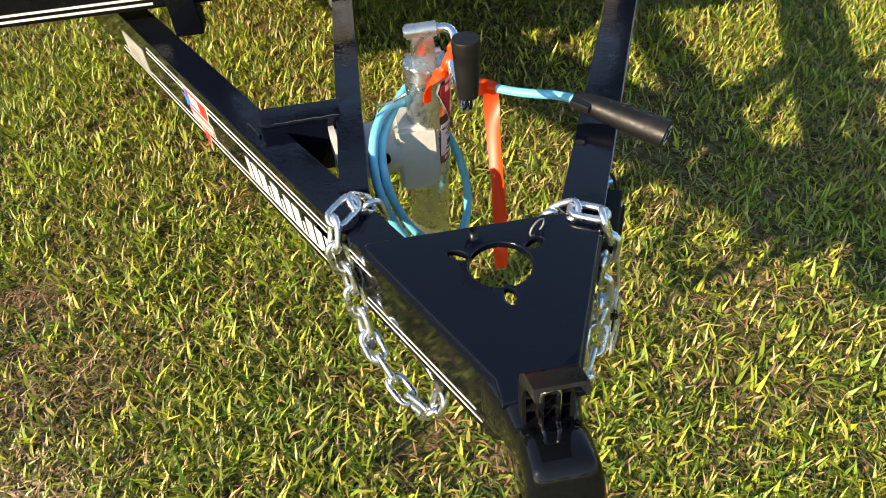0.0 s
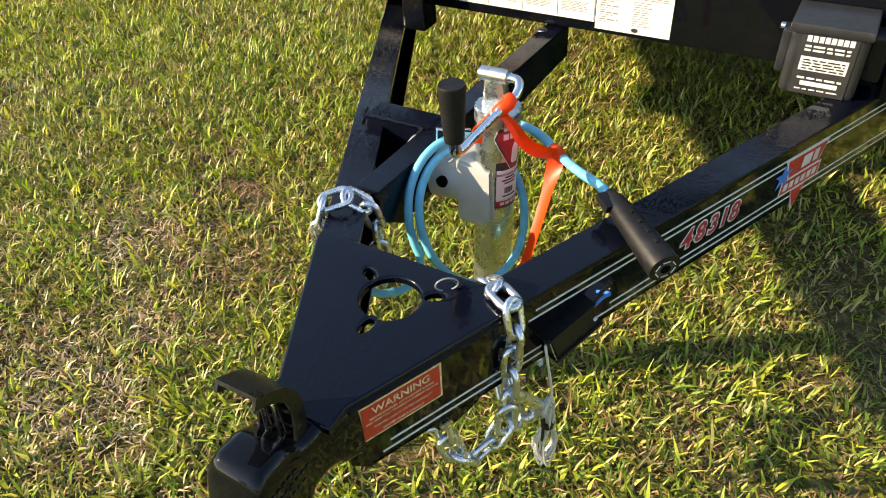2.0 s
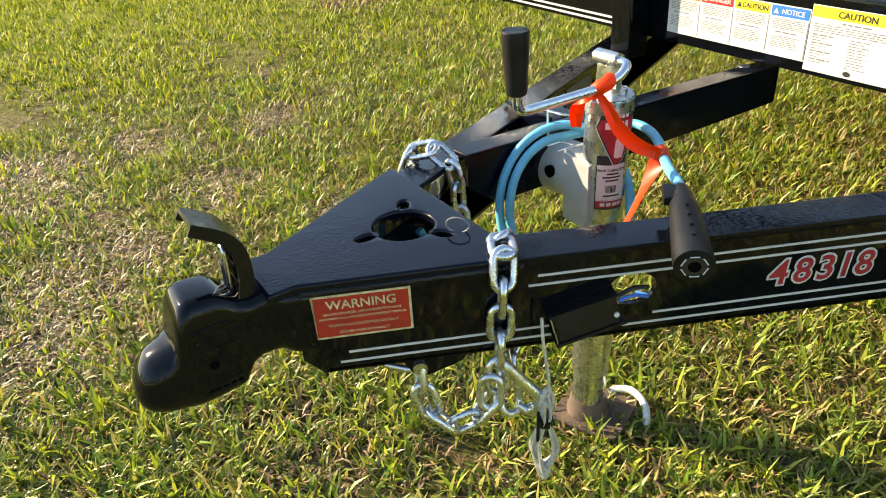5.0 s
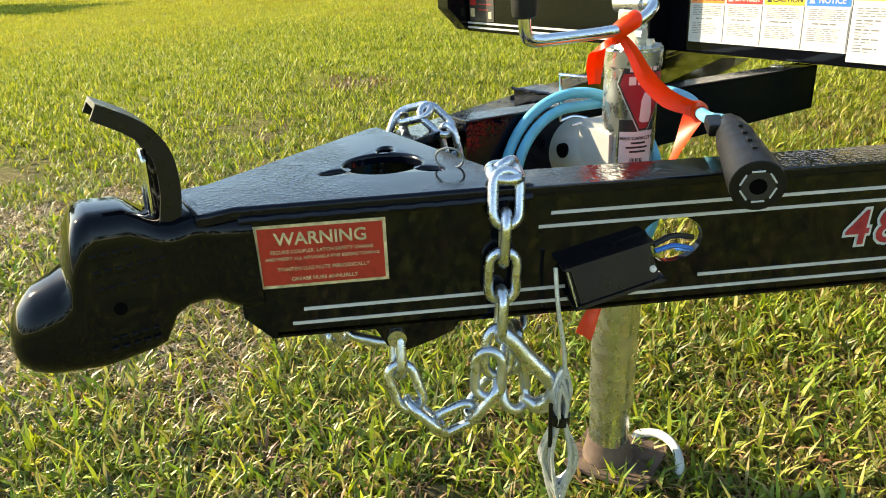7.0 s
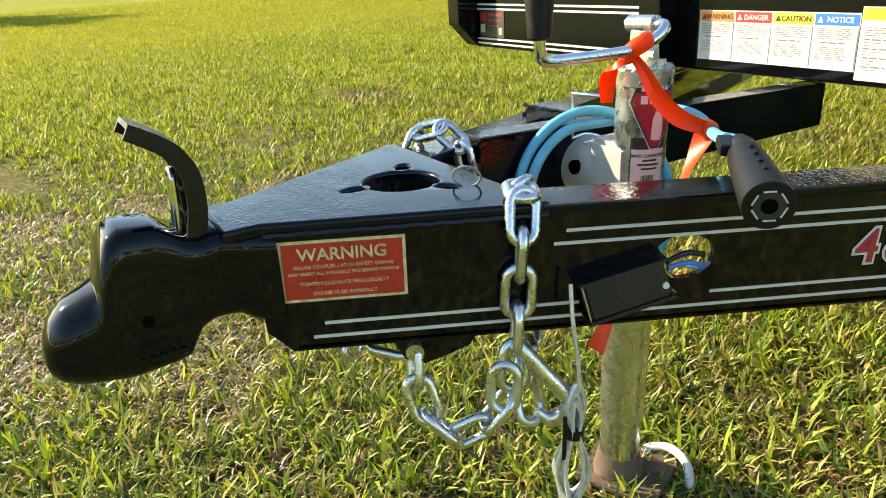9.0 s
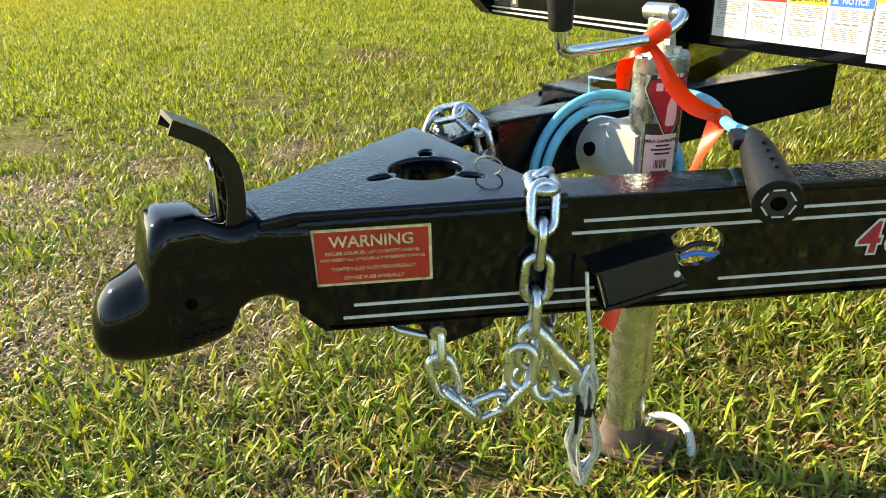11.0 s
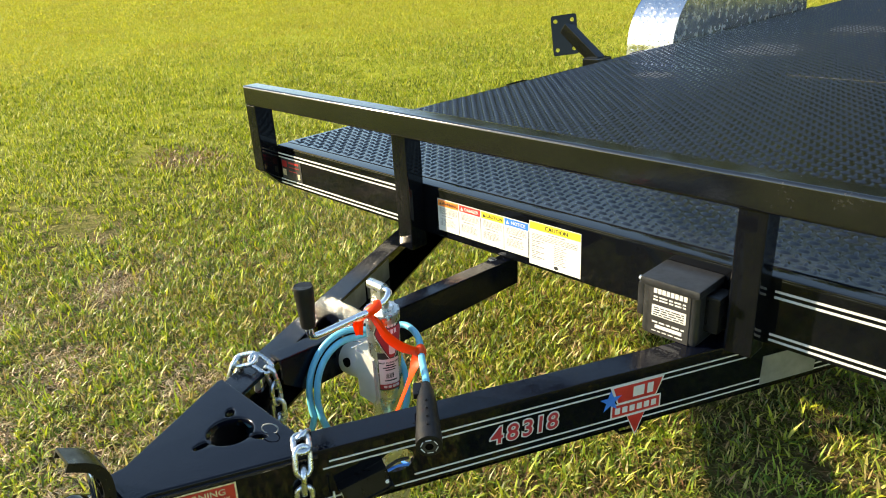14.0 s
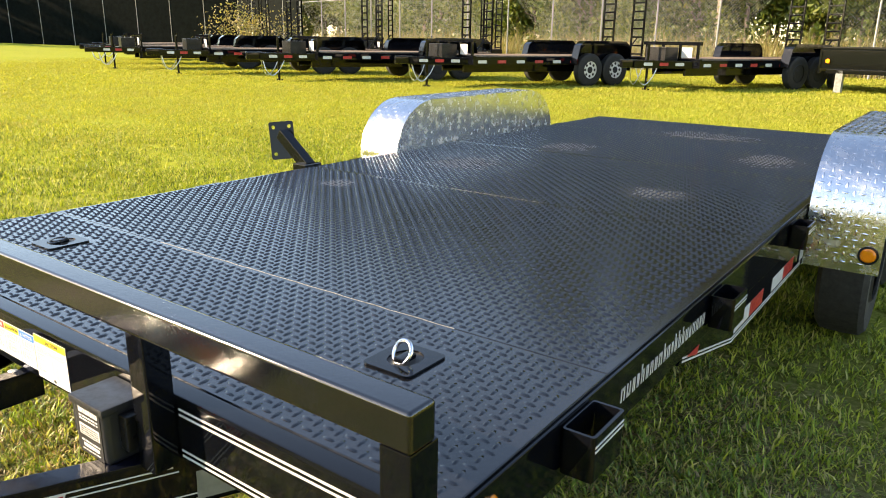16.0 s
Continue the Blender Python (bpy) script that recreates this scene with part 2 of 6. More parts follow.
# ---- building helpers ----
def part(name, bm, material, parent=None, label="", kind="", smooth=True):
    """Links a bmesh as one mesh object under a thing or a part."""
    me = bpy.data.meshes.new(name)
    bmesh.ops.recalc_face_normals(bm, faces=bm.faces)
    bm.to_mesh(me)
    bm.free()
    if smooth:
        me.shade_smooth()
        me.set_sharp_from_angle(angle=radians(38))
    me.materials.append(material)
    ob = new(name, me)
    if smooth and len(me.polygons) < 2000:
        wn_mod = ob.modifiers.new("weighted_normal", 'WEIGHTED_NORMAL')
        wn_mod.keep_sharp = True
    if parent is not None:
        hang(ob, parent)
    tagged(ob, label, kind=kind)
    return ob


def hang(ob, parent):
    ob.parent = parent
    if parent.data is None:
        ob.matrix_parent_inverse = Matrix.Translation(-parent.location)


def thing(name, base, label, category, group="", kind=""):
    ob = new(name)
    ob.location = base
    ob.empty_display_size = 0.1
    return tagged(ob, label, category, group, kind)


def box(x0, y0, z0, x1, y1, z1, bev=0.003, m=None, bm=None, seg=2):
    """A bevelled box; joined into bm if one is given."""
    b = bmesh.new()
    r = bmesh.ops.create_cube(b, size=1.0)
    bmesh.ops.transform(b, matrix=Matrix.Translation(((x0 + x1) / 2, (y0 + y1) / 2, (z0 + z1) / 2)) @ Matrix.Diagonal((abs(x1 - x0), abs(y1 - y0), abs(z1 - z0), 1)), verts=b.verts)
    if bev:
        bmesh.ops.bevel(b, geom=b.edges[:], offset=bev, segments=seg, profile=0.6, affect='EDGES')
    if m is not None:
        b.transform(m)
    return join(bm, b)


def join(bm, b):
    if bm is None:
        return b
    me = bpy.data.meshes.new("tmp")
    b.to_mesh(me)
    b.free()
    bm.from_mesh(me)
    bpy.data.meshes.remove(me)
    return bm


def sweep(pts, r, seg=10, closed=False, bm=None, caps=True):
    """A round bar along points; r may be a list."""
    b = bm or bmesh.new()
    pts = [Vector(p) for p in pts]
    n = len(pts)
    rr = r if isinstance(r, (list, tuple)) else [r] * n
    rings, nrm = [], None
    for i, p in enumerate(pts):
        a = pts[(i - 1) % n] if (closed or i) else p
        c = pts[(i + 1) % n] if (closed or i < n - 1) else p
        d = (c - a).normalized()
        if nrm is None:
            nrm = d.orthogonal().normalized()
        nrm = (nrm - d * nrm.dot(d)).normalized()
        side = d.cross(nrm)
        rings.append([b.verts.new(p + rr[i] * (math.cos(2 * math.pi * k / seg) * nrm + math.sin(2 * math.pi * k / seg) * side)) for k in range(seg)])
    for i in range(n if closed else n - 1):
        A, B = rings[i], rings[(i + 1) % n]
        off = 0
        if closed and i == n - 1:
            off = min(range(seg), key=lambda q: (A[0].co - B[q].co).length)
        for k in range(seg):
            b.faces.new((A[k], A[(k + 1) % seg], B[(k + 1 + off) % seg], B[(k + off) % seg]))
    if caps and not closed:
        b.faces.new(rings[0][::-1])
        b.faces.new(rings[-1])
    return b


def spline(ctrl, n=10):
    """Catmull-Rom points through ctrl."""
    c = [Vector(p) for p in ctrl]
    c = [2 * c[0] - c[1]] + c + [2 * c[-1] - c[-2]]
    out = []
    for i in range(1, len(c) - 2):
        for k in range(n):
            t = k / n
            p0, p1, p2, p3 = c[i - 1:i + 3]
            out.append(0.5 * (2 * p1 + (p2 - p0) * t + (2 * p0 - 5 * p1 + 4 * p2 - p3) * t * t + (3 * p1 - p0 - 3 * p2 + p3) * t ** 3))
    out.append(c[-2])
    return out


def cyl(p, q, r, seg=24, r2=None, bev=0.0, bm=None):
    b = sweep([p, q], [r, r if r2 is None else r2], seg)
    if bev:
        bmesh.ops.bevel(b, geom=[e for e in b.edges if any(len(f.verts) == seg for f in e.link_faces)], offset=bev, segments=2, affect='EDGES')
    return join(bm, b)


def slab(outline, holes, thick, m=None, bev=0.0):
    """A plate in xy from z = -thick to 0 with holes through it."""
    b = bmesh.new()
    edges = []
    for loop in [outline, *holes]:
        vs = [b.verts.new((x, y, 0)) for x, y in loop]
        edges += [b.edges.new((vs[i], vs[(i + 1) % len(vs)])) for i in range(len(vs))]
    bmesh.ops.triangle_fill(b, use_beauty=True, edges=edges, normal=(0, 0, 1))
    top = b.faces[:]
    ext = bmesh.ops.extrude_face_region(b, geom=top)
    bmesh.ops.translate(b, vec=(0, 0, -thick), verts=[g for g in ext["geom"] if isinstance(g, bmesh.types.BMVert)])
    if m is not None:
        b.transform(m)
    return b


def oval(cx, cy, rx, ry, n=28, a=0.0):
    ca, sa = math.cos(a), math.sin(a)
    return [(cx + rx * math.cos(t) * ca - ry * math.sin(t) * sa, cy + rx * math.cos(t) * sa + ry * math.sin(t) * ca) for t in (2 * math.pi * k / n for k in range(n))]


def rounded(x0, y0, x1, y1, r, n=5):
    out = []
    for cx, cy, a0 in ((x1 - r, y1 - r, 0), (x0 + r, y1 - r, 90), (x0 + r, y0 + r, 180), (x1 - r, y0 + r, 270)):
        out += [(cx + r * math.cos(radians(a0 + 90 * k / n)), cy + r * math.sin(radians(a0 + 90 * k / n))) for k in range(n + 1)]
    return out


def loft(rings, bm=None, caps=True):
    b = bm or bmesh.new()
    vs = [[b.verts.new(p) for p in ring] for ring in rings]
    n = len(vs[0])
    for A, B in zip(vs, vs[1:]):
        for k in range(n):
            b.faces.new((A[k], A[(k + 1) % n], B[(k + 1) % n], B[k]))
    if caps:
        b.faces.new(vs[0][::-1])
        b.faces.new(vs[-1])
    return b


def axes(origin, u, v):
    """A pose whose x runs along u, y along v and z out of the surface."""
    u, v = Vector(u).normalized(), Vector(v)
    n = u.cross(v).normalized()
    v = n.cross(u)
    m = Matrix((u, v, n)).transposed().to_4x4()
    m.translation = origin
    return m


def decal(m, x0, y0, x1, y1, lift=0.0006, bm=None):
    """A thin printed sheet on a surface pose m."""
    return box(x0, y0, lift - 0.0005, x1, y1, lift, 0, m, bm)


def letters(name, body, size, m, material, parent, align='LEFT', shear=0.0, bold=0.0, lift=0.001):
    c = bpy.data.curves.new(name, 'FONT')
    c.body, c.size, c.align_x, c.shear, c.offset = body, size, align, shear, bold
    c.resolution_u = 3
    c.extrude = 0.0002
    tmp = new("tmp_text", c)
    me = bpy.data.meshes.new_from_object(tmp.evaluated_get(bpy.context.evaluated_depsgraph_get()))
    bpy.data.objects.remove(tmp)
    bpy.data.curves.remove(c)
    me.transform(m @ Matrix.Translation((0, 0, lift)))
    me.materials.clear()
    me.materials.append(material)
    me.name = name
    ob = new(name, me)
    if parent is not None:
        hang(ob, parent)
    return ob


def bars(m, x0, x1, y, h, bm=None, lift=0.0012, rng=None, word=(0.006, 0.016), gap=0.003):
    """A line of unreadable small print as bars."""
    rng = rng or random.Random(3)
    b = bm or bmesh.new()
    x = x0
    while x < x1 - 0.001:
        w = min(rng.uniform(*word), x1 - x)
        decal(m, x, y - h / 2, x + w, y + h / 2, lift, b)
        x += w + gap
    return b


def mirrored(bm, cx=0.0):
    bm.transform(Matrix.Translation((cx, 0, 0)) @ Matrix.Diagonal((-1, 1, 1, 1)) @ Matrix.Translation((-cx, 0, 0)))
    bmesh.ops.reverse_faces(bm, faces=bm.faces)
    return bm


# ---- ground ----
def rise(x, y):
    """The lawn climbs gently at its far side."""
    e = lambda q: min(1.0, max(0.0, q)) ** 2 * (3 - 2 * min(1.0, max(0.0, q)))
    return 2.2 * e((-32 - x) / 43) * e((34 - y) / 28)


def build_ground():
    b = bmesh.new()
    n = 96
    size = [-400, -160, -100, -80, -66, -54, -44, -36, -30, -22, -16, -11] + [-8 + 0.25 * i for i in range(int(n * 0.8))] + [13, 18, 26, 40, 70, 130, 400]
    grid = [[b.verts.new((x, y, 0.015 * noise.noise(Vector((x * 0.9, y * 0.9, 0))) if abs(x) < 12 and abs(y) < 14 else rise(x, y))) for x in size] for y in size]
    for j in range(len(size) - 1):
        for i in range(len(size) - 1):
            b.faces.new((grid[j][i], grid[j][i + 1], grid[j + 1][i + 1], grid[j + 1][i]))
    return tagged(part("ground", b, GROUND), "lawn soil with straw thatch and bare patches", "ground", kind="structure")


build_ground()


def blades(name, xy, length, width, material, lean=(0.35, 1.15), seed=1):
    """Grass as real blades: two bent sections and a tip each, joined."""
    rng = np.random.default_rng(seed)
    n = len(xy)
    L = length * rng.uniform(0.5, 1.35, n)
    W = width * rng.uniform(0.6, 1.3, n)
    az = rng.uniform(0, 2 * np.pi, n)
    th = rng.uniform(lean[0], lean[1], n)
    d = np.stack([np.cos(az), np.sin(az)], 1)
    tw = az + np.pi / 2 + rng.uniform(-0.7, 0.7, n)
    s = np.stack([np.cos(tw), np.sin(tw), np.zeros(n)], 1) * W[:, None] / 2
    base = np.concatenate([xy, np.full((n, 1), -0.004)], 1)
    L *= np.clip(rng.normal(1.0, 0.22, n), 0.5, 1.7)
    t1, t2 = th * 0.68, np.minimum(th * 1.32, 1.75)
    mid = base + np.concatenate([d * (0.5 * L * np.sin(t1))[:, None], (0.5 * L * np.cos(t1))[:, None]], 1)
    tip = mid + np.concatenate([d * (0.5 * L * np.sin(t2))[:, None], (0.5 * L * np.cos(t2))[:, None]], 1)
    tip[:, 2] = np.maximum(tip[:, 2], 0.006)
    V = np.stack([base - s * 0.8, base + s * 0.8, mid + s, mid - s, tip], 1).reshape(-1, 3).astype(np.float32)
    k = np.arange(n)[:, None] * 5
    loops = np.concatenate([k + np.array([[0, 1, 2, 3]]), k + np.array([[3, 2, 4]])], 1).reshape(-1).astype(np.int32)
    starts = (np.arange(n)[:, None] * 7 + np.array([[0, 4]])).reshape(-1).astype(np.int32)
    return raw_mesh(name, V, loops, starts, material)


def raw_mesh(name, V, loops, starts, material):
    me = bpy.data.meshes.new(name)
    me.vertices.add(len(V))
    me.vertices.foreach_set("co", V.reshape(-1))
    me.loops.add(len(loops))
    me.loops.foreach_set("vertex_index", loops)
    me.polygons.add(len(starts))
    me.polygons.foreach_set("loop_start", starts)
    me.update(calc_edges=True)
    me.materials.append(material)
    return new(name, me)


def scatter(x0, y0, x1, y1, density, seed, keep=None, clump=0.0, cscale=3.0):
    rng = np.random.default_rng(seed)
    n = int((x1 - x0) * (y1 - y0) * density)
    p = np.stack([rng.uniform(x0, x1, n), rng.uniform(y0, y1, n)], 1)
    ok = np.ones(n, bool)
    if keep is not None:
        ok &= keep(p[:, 0], p[:, 1])
    if clump:
        f = np.zeros(n)
        r2 = np.random.default_rng(99)
        for sc in (1.0, 2.1, 4.3):
            a = r2.uniform(0, 6.28, 3)
            f += np.sin(p[:, 0] * cscale * sc + a[0] + 1.7 * np.sin(p[:, 1] * cscale * sc * 0.7 + a[2])) * np.sin(p[:, 1] * cscale * sc + a[1] + 1.3 * np.sin(p[:, 0] * cscale * sc * 0.6)) / sc ** 0.5
        ok &= rng.uniform(0, 1, n) < np.clip(0.62 + clump * f, 0.12, 1)
    return p[ok]


def tussock(p, k, spread, seed):
    """Each place becomes a small bunch of k blades."""
    rng = np.random.default_rng(seed)
    return np.repeat(p, k, 0) + rng.normal(0, spread, (len(p) * k, 2))


def build_grass():
    fade = np.random.default_rng(71)
    dist = lambda x, y: np.hypot(x, y - 1.0)
    chance = lambda q: fade.uniform(0, 1, q.shape) < np.clip(q, 0, 1)
    seen = lambda x, y: (x < 1.6 + 0.05 * y) & (y > -0.12 * np.abs(x) - 2.0)
    close = lambda x, y: np.clip((2.55 - np.hypot(x + 0.2, y - 1.0)) / 0.8, 0, 1)
    reach = lambda x, y: np.where((x < 1.5) & (y > -2.0), 10.0, 5.5)
    box_near, box_mid = (-2.8, -1.6, 2.4, 3.6), (-10, -4.5, 5.5, 11)
    bare = ((-2.0, 0.27, 0.24), (-1.88, 0.72, 0.2), (-1.9, -0.1, 0.34), (-1.02, -0.12, 0.30), (-1.2, 0.08, 0.2), (-1.42, 0.36, 0.22), (-1.04, 0.60, 0.22), (-0.77, 0.40, 0.16), (-0.78, 0.2, 0.22), (-0.9, 0.86, 0.16), (-0.70, 0.60, 0.13), (-0.46, 1.08, 0.14), (-3.46, 1.82, 0.30), (-2.9, -0.1, 0.4), (-4.6, 0.4, 0.5), (-2.6, 0.9, 0.22))

    def grown(x, y):
        q = np.ones(x.shape)
        for cx, cy, r in bare:
            d = np.hypot((x - cx) * 0.8, (y - cy) * 1.15) / r * (1 + 0.35 * np.sin(9 * x + 4 * y) * np.sin(11 * y - 5 * x))
            q = np.minimum(q, 0.20 + 0.80 * np.clip((d - 0.35) / 0.6, 0, 1))
        return chance(q)
    p = tussock(scatter(*box_near, 6600, 1, keep=lambda x, y: grown(x, y) & chance(close(x, y)), clump=0.36, cscale=5.0), 6, 0.0085, 31)
    tagged(blades("grass_near", p, 0.033, 0.0044, GRASS, lean=(0.35, 1.5), seed=2), "coarse green lawn grass mixed with dry straw blades", "grass", kind="stuff")
    p = tussock(scatter(*box_near, 1350, 11, keep=lambda x, y: grown(x, y) & chance(close(x, y)), clump=0.6, cscale=6.0), 6, 0.010, 32)
    tagged(blades("grass_tufts", p, 0.041, 0.0056, TUFT, lean=(0.35, 1.4), seed=12), "longer fresh green blades standing out of the lawn", "grass", kind="stuff")
    p = scatter(*box_near, 9500, 15, keep=lambda x, y: chance(close(x, y)), clump=0.3, cscale=3.0)
    tagged(blades("thatch", p, 0.036, 0.0036, LITTER, lean=(1.05, 1.55), seed=16), "dead brown thatch lying between the grass blades", "thatch", kind="stuff")
    p = tussock(scatter(*box_mid, 1350, 3, keep=lambda x, y: chance((reach(x, y) - dist(x, y)) / 4.5) & chance(1.35 - close(x, y)) & grown(x, y), clump=0.34, cscale=3.2), 6, 0.013, 33)
    tagged(blades("grass_mid", p, 0.042, 0.0064, MID_GRASS, lean=(0.3, 1.25), seed=4), "green lawn grass further from the trailer", "grass", kind="stuff")
    def worn(x, y):
        q = np.zeros(x.shape)
        for cx, cy, r in bare[:9]:
            q = np.maximum(q, 1.1 - np.hypot((x - cx) * 0.8, (y - cy) * 1.15) / r)
        return chance(q)
    p = scatter(-2.5, -0.7, -0.5, 1.3, 15000, 28, keep=worn)
    tagged(blades("dry_straw", p, 0.034, 0.0036, PALE_STRAW, lean=(1.0, 1.6), seed=29), "pale dry straw lying on worn spots of the lawn", "straw", kind="stuff")
    p = scatter(-3.95, 1.45, -3.0, 2.2, 6500, 18, keep=lambda x, y: chance(1.15 - np.hypot((x + 3.46) / 0.40, (y - 1.82) / 0.26)))
    tagged(blades("dry_patch", p, 0.036, 0.006, LITTER, lean=(0.6, 1.5), seed=19), "reddish brown dry patch in the lawn", "dry patch", kind="stuff")
    p = scatter(-22, -4, 4, 20, 1500, 8, keep=lambda x, y: seen(x, y) & chance(np.minimum((dist(x, y) - 4.5) / 4.5, (21 - dist(x, y)) / 6)), clump=0.12, cscale=1.1)
    tagged(blades("grass_open_lawn", p, 0.048, 0.0105, FAR_GRASS, lean=(0.4, 1.25), seed=9), "sunlit yellow-green lawn grass of the open yard", "grass", kind="stuff")
    p = scatter(-36, -6, 6, 33, 420, 5, keep=lambda x, y: seen(x, y) & chance((dist(x, y) - 14) / 6), clump=0.12, cscale=0.7)
    tagged(blades("grass_far", p, 0.058, 0.022, FAR_GRASS, lean=(0.4, 1.2), seed=6), "sunlit yellow-green lawn grass across the yard", "grass", kind="stuff")


build_grass()


# ---- the trailer ----
DECK_Z, BEAM_Z = 0.638, 0.508
TR = thing("car_hauler_trailer", (0, 1.0, 0), "gloss black steel car hauler trailer with tread plate deck", "trailer")
CX = -0.005                      # the trailer's centre line
U = Vector((0.405, 0.914, -0.024)).normalized()
TONGUE = axes((-0.015, 0, 0.530), U, (0, 0, 1))          # x along the rail, y up (0 is the top edge), z out
T_H = 0.110
# the other rail runs a little wider and lower; its z points out to the far side
LU = Vector((-0.52, 1.0, -0.055)).normalized()
LV = (Vector((0, 0, 1)) - LU * LU.z).normalized()
LEFT = Matrix((LU, LV, LU.cross(LV) * -1)).transposed().to_4x4()
LEFT.translation = (0.02, 0, 0.530)
RAILS = {1: TONGUE, -1: LEFT}


def tongue_rail(side):
    s0, s1, w, fl = 0.125, 2.4, 0.007, 0.05
    hole = oval(0.474, -0.052, 0.027, 0.020)
    b = slab([(s0, -T_H + 0.02), (s0 + 0.02, -T_H), (s1, -T_H), (s1, 0), (s0, 0)], [hole], w, RAILS[side])
    box(s0 + 0.022, -T_H, -fl, s1, -T_H + w, 0, 0.002, RAILS[side], b)
    ob = part("tongue_rail", b, PAINT, TR)
    part("top_flange", box(s0 + 0.001, -w, -fl, s1, 0.0015, 0.0004, 0.002, RAILS[side]), PLATE_PAINT, ob, "wet black top flange")
    return ob


def stripe(side, x0, y0, x1, y1, parent, th=0.0028):
    """A thin white pin stripe on a tongue rail's outer face."""
    a, c = Vector((x0, y0, 0)), Vector((x1, y1, 0))
    d = (c - a)
    m = RAILS[side] @ axes((x0, y0, 0), d, (0, 1, 0))
    b = box(0, -th / 2, 0.0, d.length, th / 2, 0.0007, 0, m)
    return part("pin_stripe", b, WHITE, parent, "thin white pin stripe")


for side in (1, -1):
    rail = tongue_rail(side)
    for x0, y0, x1 in ((0.372, -0.021, 1.13), (0.362, -0.032, 1.14), (0.172, -0.086, 0.385), (0.162, -0.098, 0.40), (0.50, -0.086, 1.33), (0.44, -0.098, 1.35)):
        stripe(side, x0, y0, x1, y0, rail)
    b = box(1.17, -0.100, 0.0, 1.30, -0.040, 0.0012, 0, RAILS[side])
    part("reflective_patch", b, PRIMER, rail, "pale grey reflective patch")

for x0, x1 in ((0.815, 0.945), (0.958, 1.098)):
    part("reflective_patch", box(x0, -0.100, -0.0084, x1, -0.046, -0.0072, 0, LEFT), PRIMER, rail, "pale grey reflective patch")

# coupler plate
pz = 0.531
right = lambda y: -0.0135 + 0.443 * y
left = lambda y: 0.0185 - 0.52 * y
outline = [(-0.042, 0.090), (0.040, 0.090), (right(0.118), 0.118), (right(0.318), 0.318), (right(0.33) - 0.006, 0.330), (left(0.33) + 0.006, 0.330), (left(0.318), 0.318), (left(0.118), 0.118)]
outline = [(x - CX, y) for x, y in outline]
holes = [oval(0, 0.264, 0.034, 0.034), oval(-0.043, 0.288, 0.012, 0.006, 14, radians(-35)), oval(0.043, 0.288, 0.012, 0.006, 14, radians(35)), oval(0, 0.217, 0.006, 0.012, 14)]
b = slab(outline, holes, 0.009, Matrix.Translation((CX, 0, pz)) @ pose(0, 0, 0, -1.0, 0, 0))
rim = [e for e in b.edges if len(e.link_faces) == 2 and e.calc_face_angle(0) > 0.8 and all(v.co.z > pz - 0.007 for v in e.verts)]
bmesh.ops.bevel(b, geom=rim, offset=0.0035, segments=3, profile=0.5, affect='EDGES')
plate = part("coupler_plate", b, PLATE_PAINT, TR, "wet black plate with a round jack hole")
b = sweep([(CX + 0.050 + 0.010 * math.sin(a), 0.303 + 0.008 * math.sin(a), pz + 0.002 + 0.009 * math.cos(a)) for a in [2 * math.pi * k / 20 for k in range(20)]], 0.0011, 6, True)
part("ring", b, PRIMER, plate, "thin wire ring")
for sx in (1, -1):
    edge = right if sx > 0 else left
    b = sweep([(edge(y) - sx * 0.0005, y, pz - 0.0105 - 0.0175 * y + 0.0007 * (k % 2)) for k, y in enumerate(np.linspace(0.12, 0.325, 22))], 0.0034, 8)
    part("weld_bead", b, PLATE_PAINT, plate)


